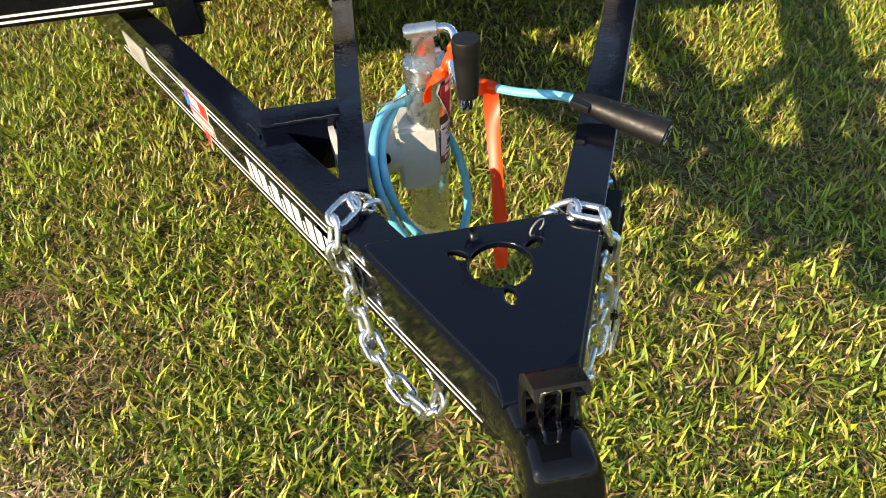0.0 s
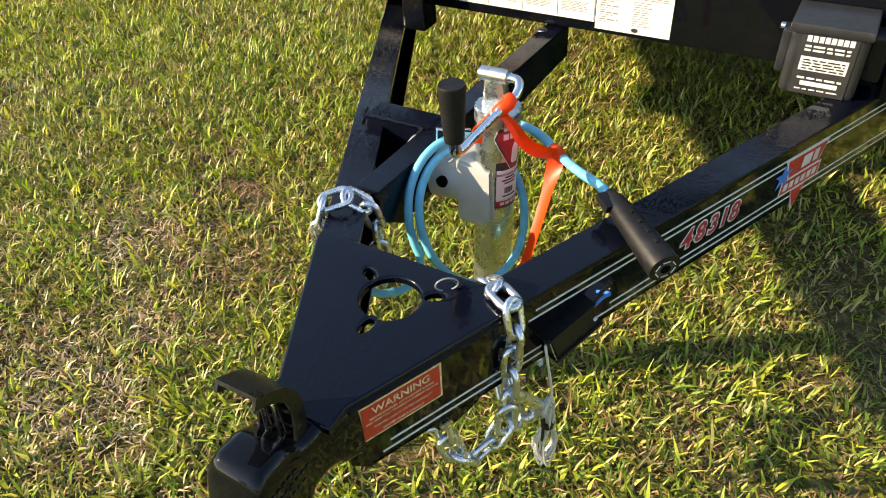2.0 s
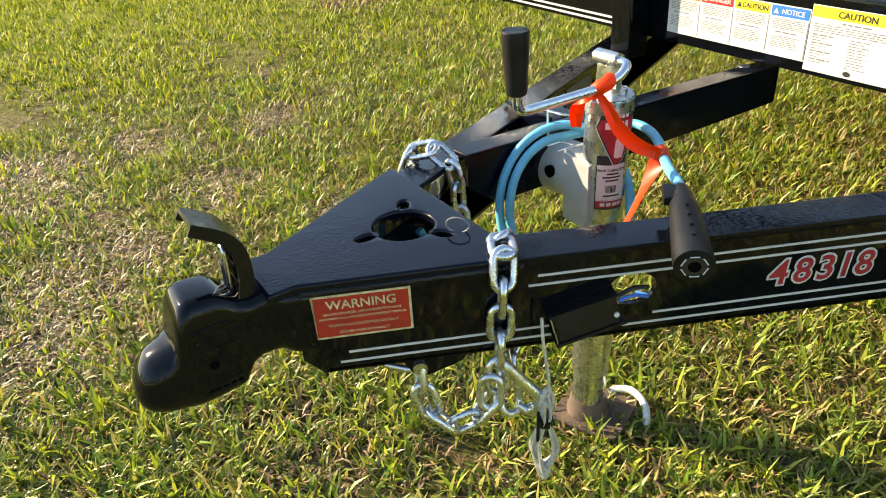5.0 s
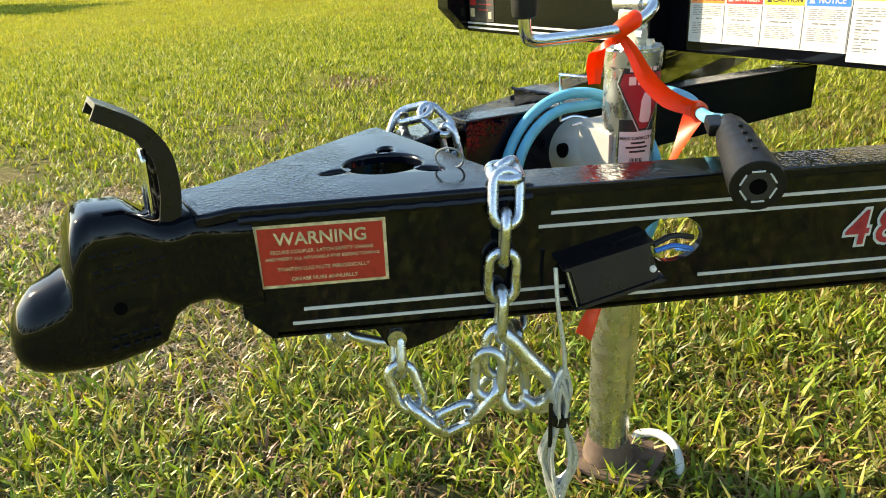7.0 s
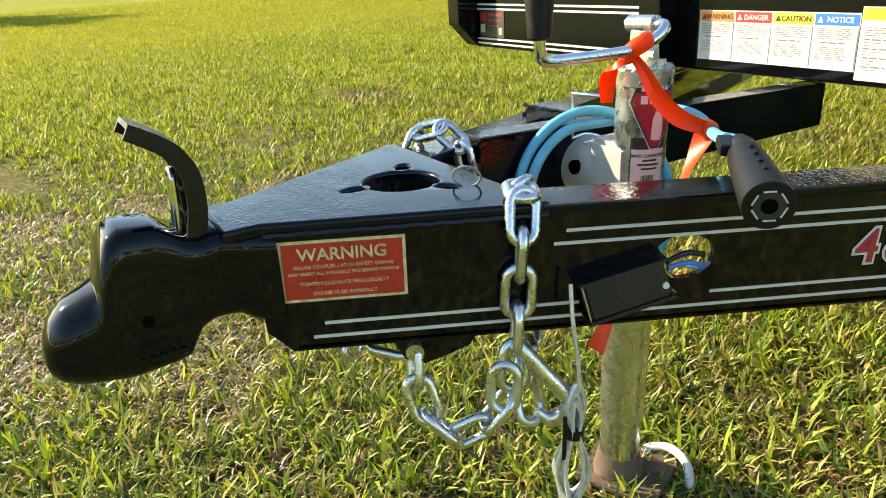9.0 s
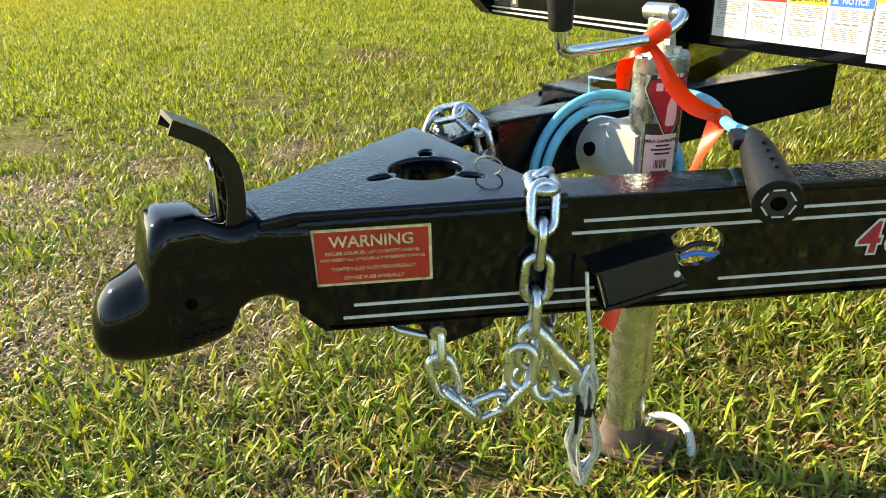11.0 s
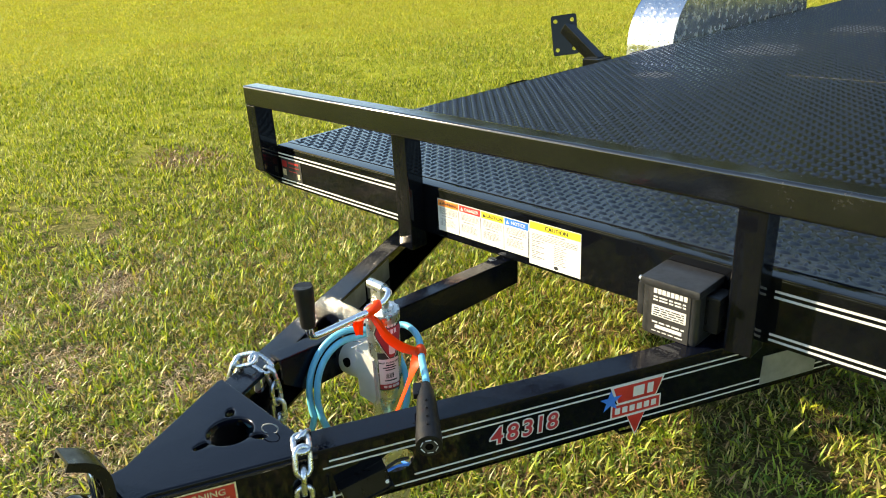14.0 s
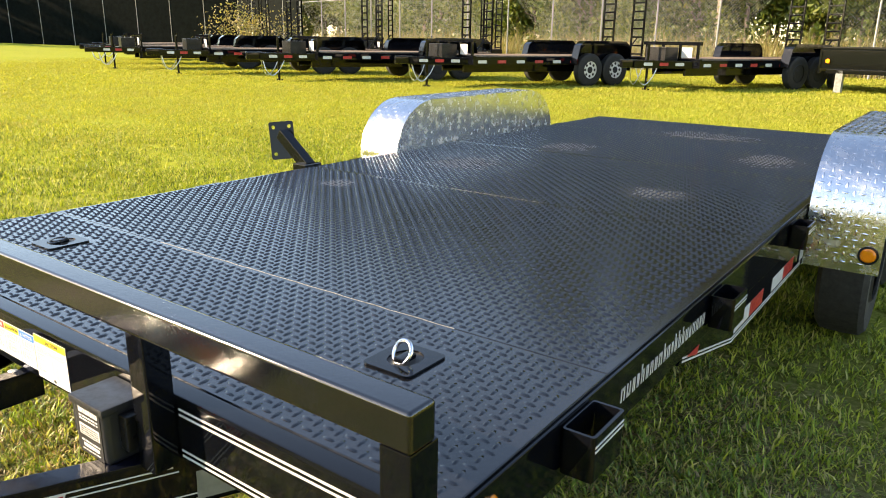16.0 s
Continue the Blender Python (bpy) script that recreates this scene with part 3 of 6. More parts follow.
# coupler: a cast socket with a raised head and a waisted neck
def coupler():
    rings = []
    for y, hw, z0, z1, sq in ((-0.046, 0.006, 0.444, 0.453, 2), (-0.043, 0.017, 0.434, 0.466, 2.1), (-0.036, 0.026, 0.427, 0.480, 2.2), (-0.024, 0.032, 0.4225, 0.490, 2.4),
                              (-0.010, 0.0345, 0.421, 0.495, 2.6), (-0.002, 0.035, 0.421, 0.499, 3.0), (0.002, 0.035, 0.421, 0.512, 3.5), (0.006, 0.035, 0.421, 0.527, 4),
                              (0.013, 0.0345, 0.421, 0.538, 4.5), (0.022, 0.034, 0.422, 0.542, 5), (0.045, 0.034, 0.424, 0.540, 5), (0.055, 0.034, 0.427, 0.534, 5), (0.060, 0.034, 0.436, 0.530, 5),
                              (0.066, 0.034, 0.447, 0.526, 5), (0.076, 0.035, 0.453, 0.524, 5), (0.088, 0.037, 0.454, 0.527, 5), (0.097, 0.041, 0.452, 0.530, 4), (0.106, 0.045, 0.447, 0.527, 5), (0.128, 0.050, 0.438, 0.523, 6)):
        cz, hz = (z0 + z1) / 2, (z1 - z0) / 2
        ring = []
        for k in range(32):
            a = 2 * math.pi * k / 32
            c, s = math.cos(a), math.sin(a)
            ring.append((CX + hw * math.copysign(abs(c) ** (2 / sq), c), y, cz + hz * math.copysign(abs(s) ** (2 / sq), s)))
        rings.append(ring)
    ob = part("coupler", loft(rings), CAST, TR, "cast black ball coupler")
    for sx in (1, -1):
        part("pin_hole", cyl((CX + sx * 0.0335, 0.028, 0.470), (CX + sx * 0.0349, 0.028, 0.470), 0.0046, 16), HOLE, ob)
    for k, (z, n) in enumerate(((0.512, 5), (0.500, 7), (0.487, 6), (0.447, 5), (0.439, 5))):
        bb = bmesh.new()
        for i in range(n):
            y = 0.016 + 0.0075 * i
            box(CX + 0.0325, y, z - 0.002, CX + 0.0352, y + 0.005, z + 0.002, 0.0006, None, bb, 1)
        part("raised_print", bb, CAST, ob)
    # latch lever: a channel open to the front, with ribs and a wire loop inside
    pts = spline([(0, 0.083, 0.520), (0, 0.0875, 0.545), (0, 0.0865, 0.572), (0, 0.0775, 0.591), (0, 0.067, 0.601), (0, 0.056, 0.608), (0, 0.0445, 0.6145)], 5)
    bb = bmesh.new()
    rings = []
    for i, p in enumerate(pts):
        a, c = pts[max(i - 1, 0)], pts[min(i + 1, len(pts) - 1)]
        d = (c - a).normalized()
        nn = Vector((0, -d.z, d.y))
        t = i / (len(pts) - 1)
        w = 0.0235 - 0.001 * t
        fl = 0.0150 - 0.003 * t
        rings.append([Vector((CX + x, p.y, p.z)) - nn * q for x, q in ((-w, 0), (w, 0), (w, -fl), (w - 0.0035, -fl), (w - 0.0035, -0.004), (-w + 0.0035, -0.004), (-w + 0.0035, -fl), (-w, -fl))])
    lever = part("latch_lever", loft(rings, bb), PLASTIC, ob, "black curved latch lever standing open")
    for x in (-0.0085, 0.0085):
        bb = box(CX + x - 0.0015, 0.0715, 0.526, CX + x + 0.0015, 0.084, 0.576, 0.0008)
        part("rib", bb, PLASTIC, lever)
    for z in (0.541, 0.561, 0.579):
        part("rib", box(CX - 0.0205, 0.0715, z - 0.0018, CX + 0.0205, 0.0845, z + 0.0018, 0.0008), PLASTIC, lever)
    loop = [(-0.0075, 0.066, 0.524)] + [(0.0075 * math.cos(radians(180 - 30 * k)), 0.0685, 0.566 + 0.0075 * math.sin(radians(30 * k))) for k in range(7)] + [(0.0075, 0.066, 0.524)]
    part("spring_wire", sweep([(CX + x, y, z) for x, y, z in loop], 0.0024, 8), CHROME, lever, "bright wire loop in the lever")
    return ob


coupler()

# front beam, headrail and posts
beam = part("front_beam", box(-1.055, 1.035, BEAM_Z, 1.045, 1.085, DECK_Z - 0.004, 0.006), PAINT, TR)
for x0, x1 in ((-1.05, -0.47), (0.475, 1.0)):
    for z in (0.612, 0.601, 0.530, 0.519):
        part("pin_stripe", box(x0, 1.0343, z - 0.0022, x1, 1.0352, z + 0.0022, 0), WHITE, beam, "thin white pin stripe")
rail = part("headrail", box(-1.095, 0.975, 0.766, 1.047, 1.027, 0.824, 0.007, seg=3), black_paint("scuffed_black_paint", 0.11, 0.25, 2.4, 0.9), TR, "scuffed black square tube headrail")
for x in (-0.437, 0.418):
    part("headrail_post", box(x, 0.983, 0.500 if x > 0 else 0.474, x + 0.05, 1.034, 0.7665, 0.004), PAINT, TR)
for x0, x1 in ((-1.094, -1.044), (0.996, 1.046)):
    b = box(x0, 0.976, 0.512, x1, 1.0345, 0.7665, 0.004)
    for v in b.verts:
        if v.co.z < 0.53 and v.co.y < 1.0:
            v.co.z += 0.052
    part("corner_post", b, PAINT, TR)

# inner brace, gusset and their bolt
BR = axes((-0.134, 0.435, 0.516), (0.018, 0.60, -0.012), (0, 0, 1))
b = slab([(0.05, -0.085), (0.632, -0.066), (0.632, -0.002), (0.0, -0.002), (0.0, -0.05)], [], 0.007, BR)
box(0, -0.007, -0.037, 0.632, 0, 0, 0.002, BR, b)
box(0.625, -0.066, -0.037, 0.632, 0, 0, 0.002, BR, b)
part("inner_brace", b, PLATE_PAINT, TR)
part("gusset", box(-0.272, 0.604, 0.425, -0.158, 0.652, 0.514, 0.004), PLATE_PAINT, TR, "short black cross bar between rail and brace")
for a_, c_ in (((-0.275, 0.603, 0.500), (-0.292, 0.640, 0.500)), ((-0.162, 0.603, 0.515), (-0.272, 0.603, 0.513))):
    part("weld_bead", sweep([Vector(a_).lerp(Vector(c_), k / 9) + Vector((0, 0, 0.0012 * (k % 2))) for k in range(10)], 0.0028, 6), PLATE_PAINT, TR)
part("bolt", cyl((-0.150, 1.018, 0.480), (-0.150, 1.018, 0.505), 0.011, 6), ZINC, TR, "zinc plated bolt head")
for x in (0.33, 0.55):
    part("cross_member", box(-0.9, 1.6 + x, 0.52, 0.9, 1.66 + x, 0.615, 0.004), PAINT, TR)

# side rails with stake pockets, deeper behind
for side in (1, -1):
    b = box(1.0, 1.06, BEAM_Z + 0.002, 1.048, 6.1, DECK_Z - 0.006, 0.004)
    if side < 0:
        mirrored(b, CX)
    rail_ob = part("side_rail", b, PAINT, TR)
    m = axes((1.047, 0, 0), (0, 1, 0), (0, 0, 1))
    b = slab([(2.02, 0.512), (2.0, 0.500), (2.50, 0.385), (6.0, 0.385), (6.05, 0.512)], [], 0.03, m)
    if side < 0:
        mirrored(b, CX)
    lower = part("lower_side_rail", b, PAINT, TR)
    if side > 0:
        for off in (0.006, 0.016):
            for pts in (((2.03, 0.494 + off), (2.50, 0.386 + off)), ((2.50, 0.386 + off), (3.5, 0.386 + off))):
                (ya, za), (yb, zb) = pts
                mm = axes((1.0472, ya, za), (0, yb - ya, zb - za), (0, -(zb - za), yb - ya))
                part("pin_stripe", box(0, -0.0025, 0, math.hypot(yb - ya, zb - za), 0.0025, 0.0008, 0, mm), WHITE, lower, "thin white pin stripe")
        y = 2.52
        for k in range(6):
            part("reflector_tape", box(1.0472, y, 0.412, 1.0482, y + 0.17, 0.462, 0), WHITE if k % 2 == 0 else RED, lower, "white reflective tape" if k % 2 == 0 else "red reflective tape")
            y += 0.171 if k % 2 == 0 else 0.30
        b = slab([(2.06, 0.502), (2.16, 0.502), (2.15, 0.478)], [], 0.001, axes((1.0487, 0, 0), (0, 1, 0), (0, 0, 1)))
        part("reflector_tape", b, RED, lower, "red reflective tape")
        mm = axes((1.0482, 1.64, 0.573), (0, 1, 0), (0.0, 0.0, 1))
        rng = random.Random(5)
        b = bmesh.new()
        x = 0.0
        for k in range(21):
            w = rng.choice((0.015, 0.018, 0.020, 0.013))
            hgt = 0.036 if k in (4, 9, 12, 13, 14) else 0.025
            for q in ((0, 0, 0.006, hgt), (w - 0.006, 0, w, 0.025), (0.002, 0, w - 0.002, 0.006) if k % 2 else (0.002, 0.019, w - 0.002, 0.025)):
                decal(mm, x + q[0], -0.018 + q[1] * 1.25, x + q[2], -0.018 + q[3] * 1.25, 0.001, b)
            x += w + 0.0095
        part("web_lettering", b, WHITE, rail_ob, "white lettering shown as bars")
    for y in (1.375, 2.20, 3.15, 5.45):
        o = rounded(1.05, y, 1.112, y + 0.125, 0.008, 3)
        i = rounded(1.054, y + 0.006, 1.106, y + 0.119, 0.005, 3)
        b = slab(o, [i], 0.085, Matrix.Translation((0, 0, 0.624)))
        if side < 0:
            mirrored(b, CX)
        pk = part("stake_pocket", b, PAINT, TR)
        if side > 0:
            for z in (0.606, 0.597):
                part("pin_stripe", box(1.1122, y + 0.004, z - 0.002, 1.113, y + 0.12, z + 0.002, 0), WHITE, pk, "thin white pin stripe")

# marker lamp and round decal on the side
b = cyl((1.048, 1.165, 0.575), (1.062, 1.165, 0.575), 0.03, 24, 0.022)
b.transform(Matrix.Translation((0, 1.165, 0.575)) @ Matrix.Diagonal((1, 0.62, 1.15, 1)) @ Matrix.Translation((0, -1.165, -0.575)))
part("marker_lamp", b, AMBER, TR, "amber oval side marker lamp")
part("round_decal", cyl((1.0475, 1.085, 0.565), (1.0492, 1.085, 0.565), 0.022, 24), WHITE, TR, "small round white decal")


# tread plate
def lugs(name, frame, x0, y0, x1, y1, pitch, material, parent, skip=None, size=0.0130, high=0.0032):
    """Raised lugs of a tread plate, laid in turn along and across, joined into one mesh."""
    nx, ny = int((x1 - x0) / pitch), int((y1 - y0) / pitch)
    i, j = np.meshgrid(np.arange(nx), np.arange(ny))
    i, j = i.ravel(), j.ravel()
    cx, cy = x0 + (i + 0.5) * pitch, y0 + (j + 0.5) * pitch
    if skip is not None:
        ok = ~skip(cx, cy)
        i, j, cx, cy = i[ok], j[ok], cx[ok], cy[ok]
    n = len(cx)
    a = np.where((i + j) % 2 == 0, 0.0, np.pi / 2)
    L, W = size, size * 0.30
    t = np.array([(-L, 0, 0), (-L * 0.45, -W, 0), (L * 0.45, -W, 0), (L, 0, 0), (L * 0.45, W, 0), (-L * 0.45, W, 0), (-L * 0.5, 0, high), (L * 0.5, 0, high)])
    ca, sa = np.cos(a)[:, None], np.sin(a)[:, None]
    px = cx[:, None] + t[None, :, 0] * ca - t[None, :, 1] * sa
    py = cy[:, None] + t[None, :, 0] * sa + t[None, :, 1] * ca
    pz = np.broadcast_to(t[None, :, 2], px.shape)
    V = frame(px.ravel(), py.ravel(), pz.ravel()).astype(np.float32)
    f3 = [(0, 1, 6), (5, 0, 6), (2, 3, 7), (3, 4, 7)]
    f4 = [(1, 2, 7, 6), (4, 5, 6, 7)]
    k = np.arange(n)[:, None] * 8
    loops = np.concatenate([k + np.array([sum(f3, ()) + sum(f4, ())])], 1).reshape(-1).astype(np.int32)
    starts = (np.arange(n)[:, None] * 20 + np.array([[0, 3, 6, 9, 12, 16]])).reshape(-1).astype(np.int32)
    ob = raw_mesh(name, V, loops, starts, material)
    ob.data.shade_smooth()
    hang(ob, parent)
    return tagged(ob, kind="stuff")


ys = (1.075, 1.585, 2.83, 4.06, 5.29, 6.13)
for ya, yb in zip(ys, ys[1:]):
    dp = part("deck_plate", box(-1.05, ya + 0.001, DECK_Z - 0.006, 1.04, yb - 0.001, DECK_Z, 0.0015, seg=1), DECK_PAINT, TR, "black painted tread plate with worn dusty spots")
    ring_pan = lambda x, y: ((np.abs(np.abs(x - 0.028) - 0.67) < 0.07) & (np.abs(y - 1.395) < 0.075))
    lugs("tread", lambda x, y, z: np.stack([x, y, z + DECK_Z], 1), -1.04, ya + 0.008, 1.03, yb - 0.008, 0.0245, LUG_PAINT, dp, ring_pan, 0.0135, 0.0034)
    if yb < 3:
        xa, xb = (-0.42, 0.68) if yb < 2 else (-0.22, 0.22)
        part("deck_seam", sweep([(xa + (xb - xa) * k / 24, yb + 0.0015 * math.sin(k * 2.1), DECK_Z - 0.0002 + 0.0003 * math.sin(k * 3.7)) for k in range(25)], 0.0010, 6), SEAM, dp, "worn weld seam")
part("deck_edge", box(-1.05, 1.0365, DECK_Z - 0.012, 1.04, 1.0755, DECK_Z - 0.001, 0.004), PAINT, TR)
for sx in (-1, 1):
    x = 0.028 + sx * 0.67
    pan = part("tie_down_pan", slab(rounded(x - 0.058, 1.330, x + 0.058, 1.455, 0.012), [oval(x, 1.395, 0.034, 0.04, 24)], 0.004, Matrix.Translation((0, 0, DECK_Z + 0.005))), PAINT, TR, "recessed black tie-down pan")
    part("pan_floor", box(x - 0.05, 1.340, DECK_Z - 0.003, x + 0.05, 1.445, DECK_Z + 0.0012, 0.001), BLACK_INK, pan)
    up = 0.021 if sx > 0 else 0.008
    b = sweep([(x + 0.020 * math.cos(a), 1.385 + 0.012 * math.sin(a) * (1 if sx > 0 else 2), DECK_Z + up + (0.020 if sx > 0 else 0.004) * math.sin(a)) for a in [2 * math.pi * k / 28 for k in range(28)]], 0.0042, 8, True)
    part("d_ring", b, CHROME if sx > 0 else PAINT, pan, "bright steel ring standing up" if sx > 0 else "black ring lying flat")
    part("ring_strap", box(x - 0.012, 1.370, DECK_Z, x + 0.012, 1.415, DECK_Z + 0.012, 0.004), PAINT, pan)


# fenders of bright tread plate
def fender(side):
    prof = [(3.475, 0.40), (3.475, 0.60)]
    for k in range(1, 13):
        a = radians(90 * k / 12)
        prof.append((3.475 + 0.34 * (1 - math.cos(a)), 0.60 + 0.305 * math.sin(a)))
    prof.append((4.95, 0.905))
    for k in range(1, 13):
        a = radians(90 * k / 12)
        prof.append((4.95 + 0.34 * math.sin(a), 0.60 + 0.305 * math.cos(a)))
    prof.append((5.29, 0.40))
    xi, xo, th = 1.056, 1.325, 0.004
    rings = []
    n = len(prof)
    for i, (y, z) in enumerate(prof):
        a, c = Vector(prof[max(i - 1, 0)]), Vector(prof[min(i + 1, n - 1)])
        d = (c - a).normalized()
        ny, nz = d.y * -1, d.x
        rings.append([(xi, y, z), (xo, y, z), (xo, y - ny * th, z - nz * th), (xi, y - ny * th, z - nz * th)])
    b = loft(rings)
    inner = slab([(3.48, DECK_Z - 0.05)] + prof[1:-1] + [(5.285, DECK_Z - 0.05)], [], 0.004, axes((xi, 0, 0), (0, 1, 0), (0, 0, 1)))
    outer = slab(prof[1:-1] + [(5.27, 0.60), (5.2, 0.72), (5.0, 0.80), (3.75, 0.80), (3.56, 0.72), (3.50, 0.60)], [], 0.004, axes((xo, 0, 0), (0, 1, 0), (0, 0, 1)))
    if side < 0:
        for q in (b, inner, outer):
            mirrored(q, CX)
    f = part("fender", b, ALU, TR, "bright aluminium tread plate fender")
    part("inner_panel", inner, ALU, f)
    part("outer_panel", outer, ALU, f)
    s = np.cumsum([0] + [math.dist(p, q) for p, q in zip(prof, prof[1:])])
    P = np.array(prof)
    mir = (lambda x: 2 * CX - x) if side < 0 else (lambda x: x)

    def on_top(u, v, h):
        y, z = np.interp(v, s, P[:, 0]), np.interp(v, s, P[:, 1])
        y2, z2 = np.interp(v + 0.004, s, P[:, 0]), np.interp(v + 0.004, s, P[:, 1])
        L = np.hypot(y2 - y, z2 - z) + 1e-9
        return np.stack([mir(u), y - h * (z2 - z) / L, z + h * (y2 - y) / L], 1)
    lugs("tread", on_top, xi + 0.006, 0.02, xo - 0.006, s[-1] - 0.02, 0.03, ALU, f, None, 0.0135, 0.002)
    zt = lambda y: np.interp(y, P[2:-2, 0], P[2:-2, 1])
    lugs("tread", lambda u, v, h: np.stack([mir(xi - h), u, v], 1), 3.50, DECK_Z + 0.004, 5.27, 0.905, 0.03, ALU, f, lambda u, v: v > zt(u) - 0.016, 0.0135, 0.002)
    if side > 0:
        for k, y in enumerate((3.4745,)):
            part("lamp_ring", cyl((1.280, y, 0.475), (1.280, y - 0.004, 0.475), 0.036, 28), RUBBER, f)
            part("lamp_lens", cyl((1.280, y - 0.003, 0.475), (1.280, y - 0.014, 0.475), 0.029, 28, 0.021, 0.002), AMBER, f, "round amber lamp lens")
    return f


for side in (1, -1):
    fender(side)


def wheel(parent, x, y, side, r=0.345, w=0.2, rim=RIM_WHITE, spoked=False):
    rings = []
    prof = [(0.0, 0.52), (0.06, 0.56), (0.02, 0.75), (0.02, 0.92), (0.12, 0.99), (0.5, 1.0), (0.88, 0.99), (0.98, 0.92), (0.98, 0.75), (0.94, 0.56), (1.0, 0.52)]
    for k in range(40):
        a = 2 * math.pi * k / 40
        rings.append([(x - w / 2 + w * px, y + r * pr * math.cos(a), r + 0.0 + r * pr * math.sin(a)) for px, pr in prof])
    b = bmesh.new()
    vs = [[b.verts.new(p) for p in ring] for ring in rings]
    for i in range(40):
        A, B = vs[i], vs[(i + 1) % 40]
        for q in range(len(prof) - 1):
            b.faces.new((A[q], A[q + 1], B[q + 1], B[q]))
    base = new("wheel")
    base.empty_display_size = 0.05
    hang(base, parent)
    part("tyre", b, TYRE, base)
    xo = x + side * w * 0.36
    b = cyl((xo, y, r), (xo - side * 0.03, y, r), r * 0.56, 32)
    cyl((xo + side * 0.012, y, r), (xo, y, r), r * 0.2, 24, None, 0, b)
    for k in range(5):
        a = 2 * math.pi * k / 5
        cyl((xo + side * 0.014, y + 0.057 * math.cos(a), r + 0.057 * math.sin(a)), (xo, y + 0.057 * math.cos(a), r + 0.057 * math.sin(a)), 0.009, 6, None, 0, b)
    part("rim", b, rim, base)
    if spoked:
        disc = slab(oval(0, 0, r * 0.55, r * 0.55, 32), [oval(r * 0.38 * math.cos(q), r * 0.38 * math.sin(q), r * 0.09, r * 0.09, 10) for q in [2 * math.pi * k / 8 for k in range(8)]], 0.008, axes((xo + side * 0.006, y, r), (0, side, 0), (0, 0, 1)))
        part("spoked_disc", disc, RIM_WHITE, base, "white painted disc with round holes")
    return base


for side in (1, -1):
    for y in (3.95, 4.82):
        wheel(TR, CX + side * 1.20, y, side)
for y in (3.95, 4.82):
    part("axle", cyl((-1.15, y, 0.345), (1.14, y, 0.345), 0.038, 16), PAINT, TR)

# spare wheel carrier on the far edge
SPM = axes((-1.305, 2.862, 0.738), (0.80, 0.58, 0.10), (-0.14, 0.08, 1))
b = slab(rounded(-0.062, -0.095, 0.062, 0.095, 0.012), [oval(sx * 0.040, sz * 0.068, 0.010, 0.010, 12) for sx in (-1, 1) for sz in (-1, 1)], 0.009, SPM)
carrier = part("spare_wheel_plate", b, PAINT, TR, "black mounting plate with bolt holes")
b = box(-0.027, -0.027, 0, 0.027, 0.027, 0.25, 0.004, look((-1.290, 2.850, 0.775), (-1.100, 2.835, 0.640)) @ pose(0, 0, 0, 180, 0, 0))
part("carrier_arm", b, PAINT, TR)
part("carrier_socket", box(-1.140, 2.775, 0.58, -1.05, 2.885, 0.650, 0.006), PAINT, TR)

# breakaway battery box
bx = part("battery_box", box(0.258, 0.945, 0.503, 0.366, 1.034, 0.612, 0.012, seg=3), BOXGREY, TR, "charcoal plastic battery box with a white printed label")
part("lid", box(0.255, 0.940, 0.602, 0.369, 1.034, 0.618, 0.005), BOXGREY, bx)
part("hasp", box(0.246, 0.95, 0.535, 0.259, 0.985, 0.60, 0.003), BOXGREY, bx)
part("hasp_bolt", cyl((0.2465, 0.967, 0.60), (0.240, 0.967, 0.60), 0.005, 8), ZINC, bx)
part("side_plug", box(0.364, 0.97, 0.53, 0.392, 1.02, 0.60, 0.006), PLASTIC, bx)
m = axes((0.274, 0.9445, 0.508), (1, 0, 0), (0, 0, 1))
part("label", decal(m, 0, 0, 0.078, 0.098), BLACK_INK, bx, "black printed label")
rng = random.Random(8)
b = decal(m, 0.006, 0.038, 0.072, 0.06, 0.0012)
for y, h_ in ((0.076, 0.003), (0.070, 0.003), (0.026, 0.003), (0.008, 0.002)):
    bars(m, 0.008, 0.07, y, h_, b, 0.0012, rng)
decal(m, 0.014, 0.014, 0.066, 0.021, 0.0012, b)
part("label_print", b, WHITE, bx)
b = bmesh.new()
for k in range(8):
    decal(m, 0.008 + 0.0082 * k, 0.083, 0.0145 + 0.0082 * k, 0.0925, 0.0014, b)
part("maker_name_bars", b, WHITE, bx, "white lettering shown as bars")
b = bmesh.new()
for k in range(4):
    bars(m, 0.01, 0.068, 0.055 - 0.0045 * k, 0.002, b, 0.0018, rng)
part("label_small_print", b, BLACK_INK, bx)

bx.location.x += 0.020

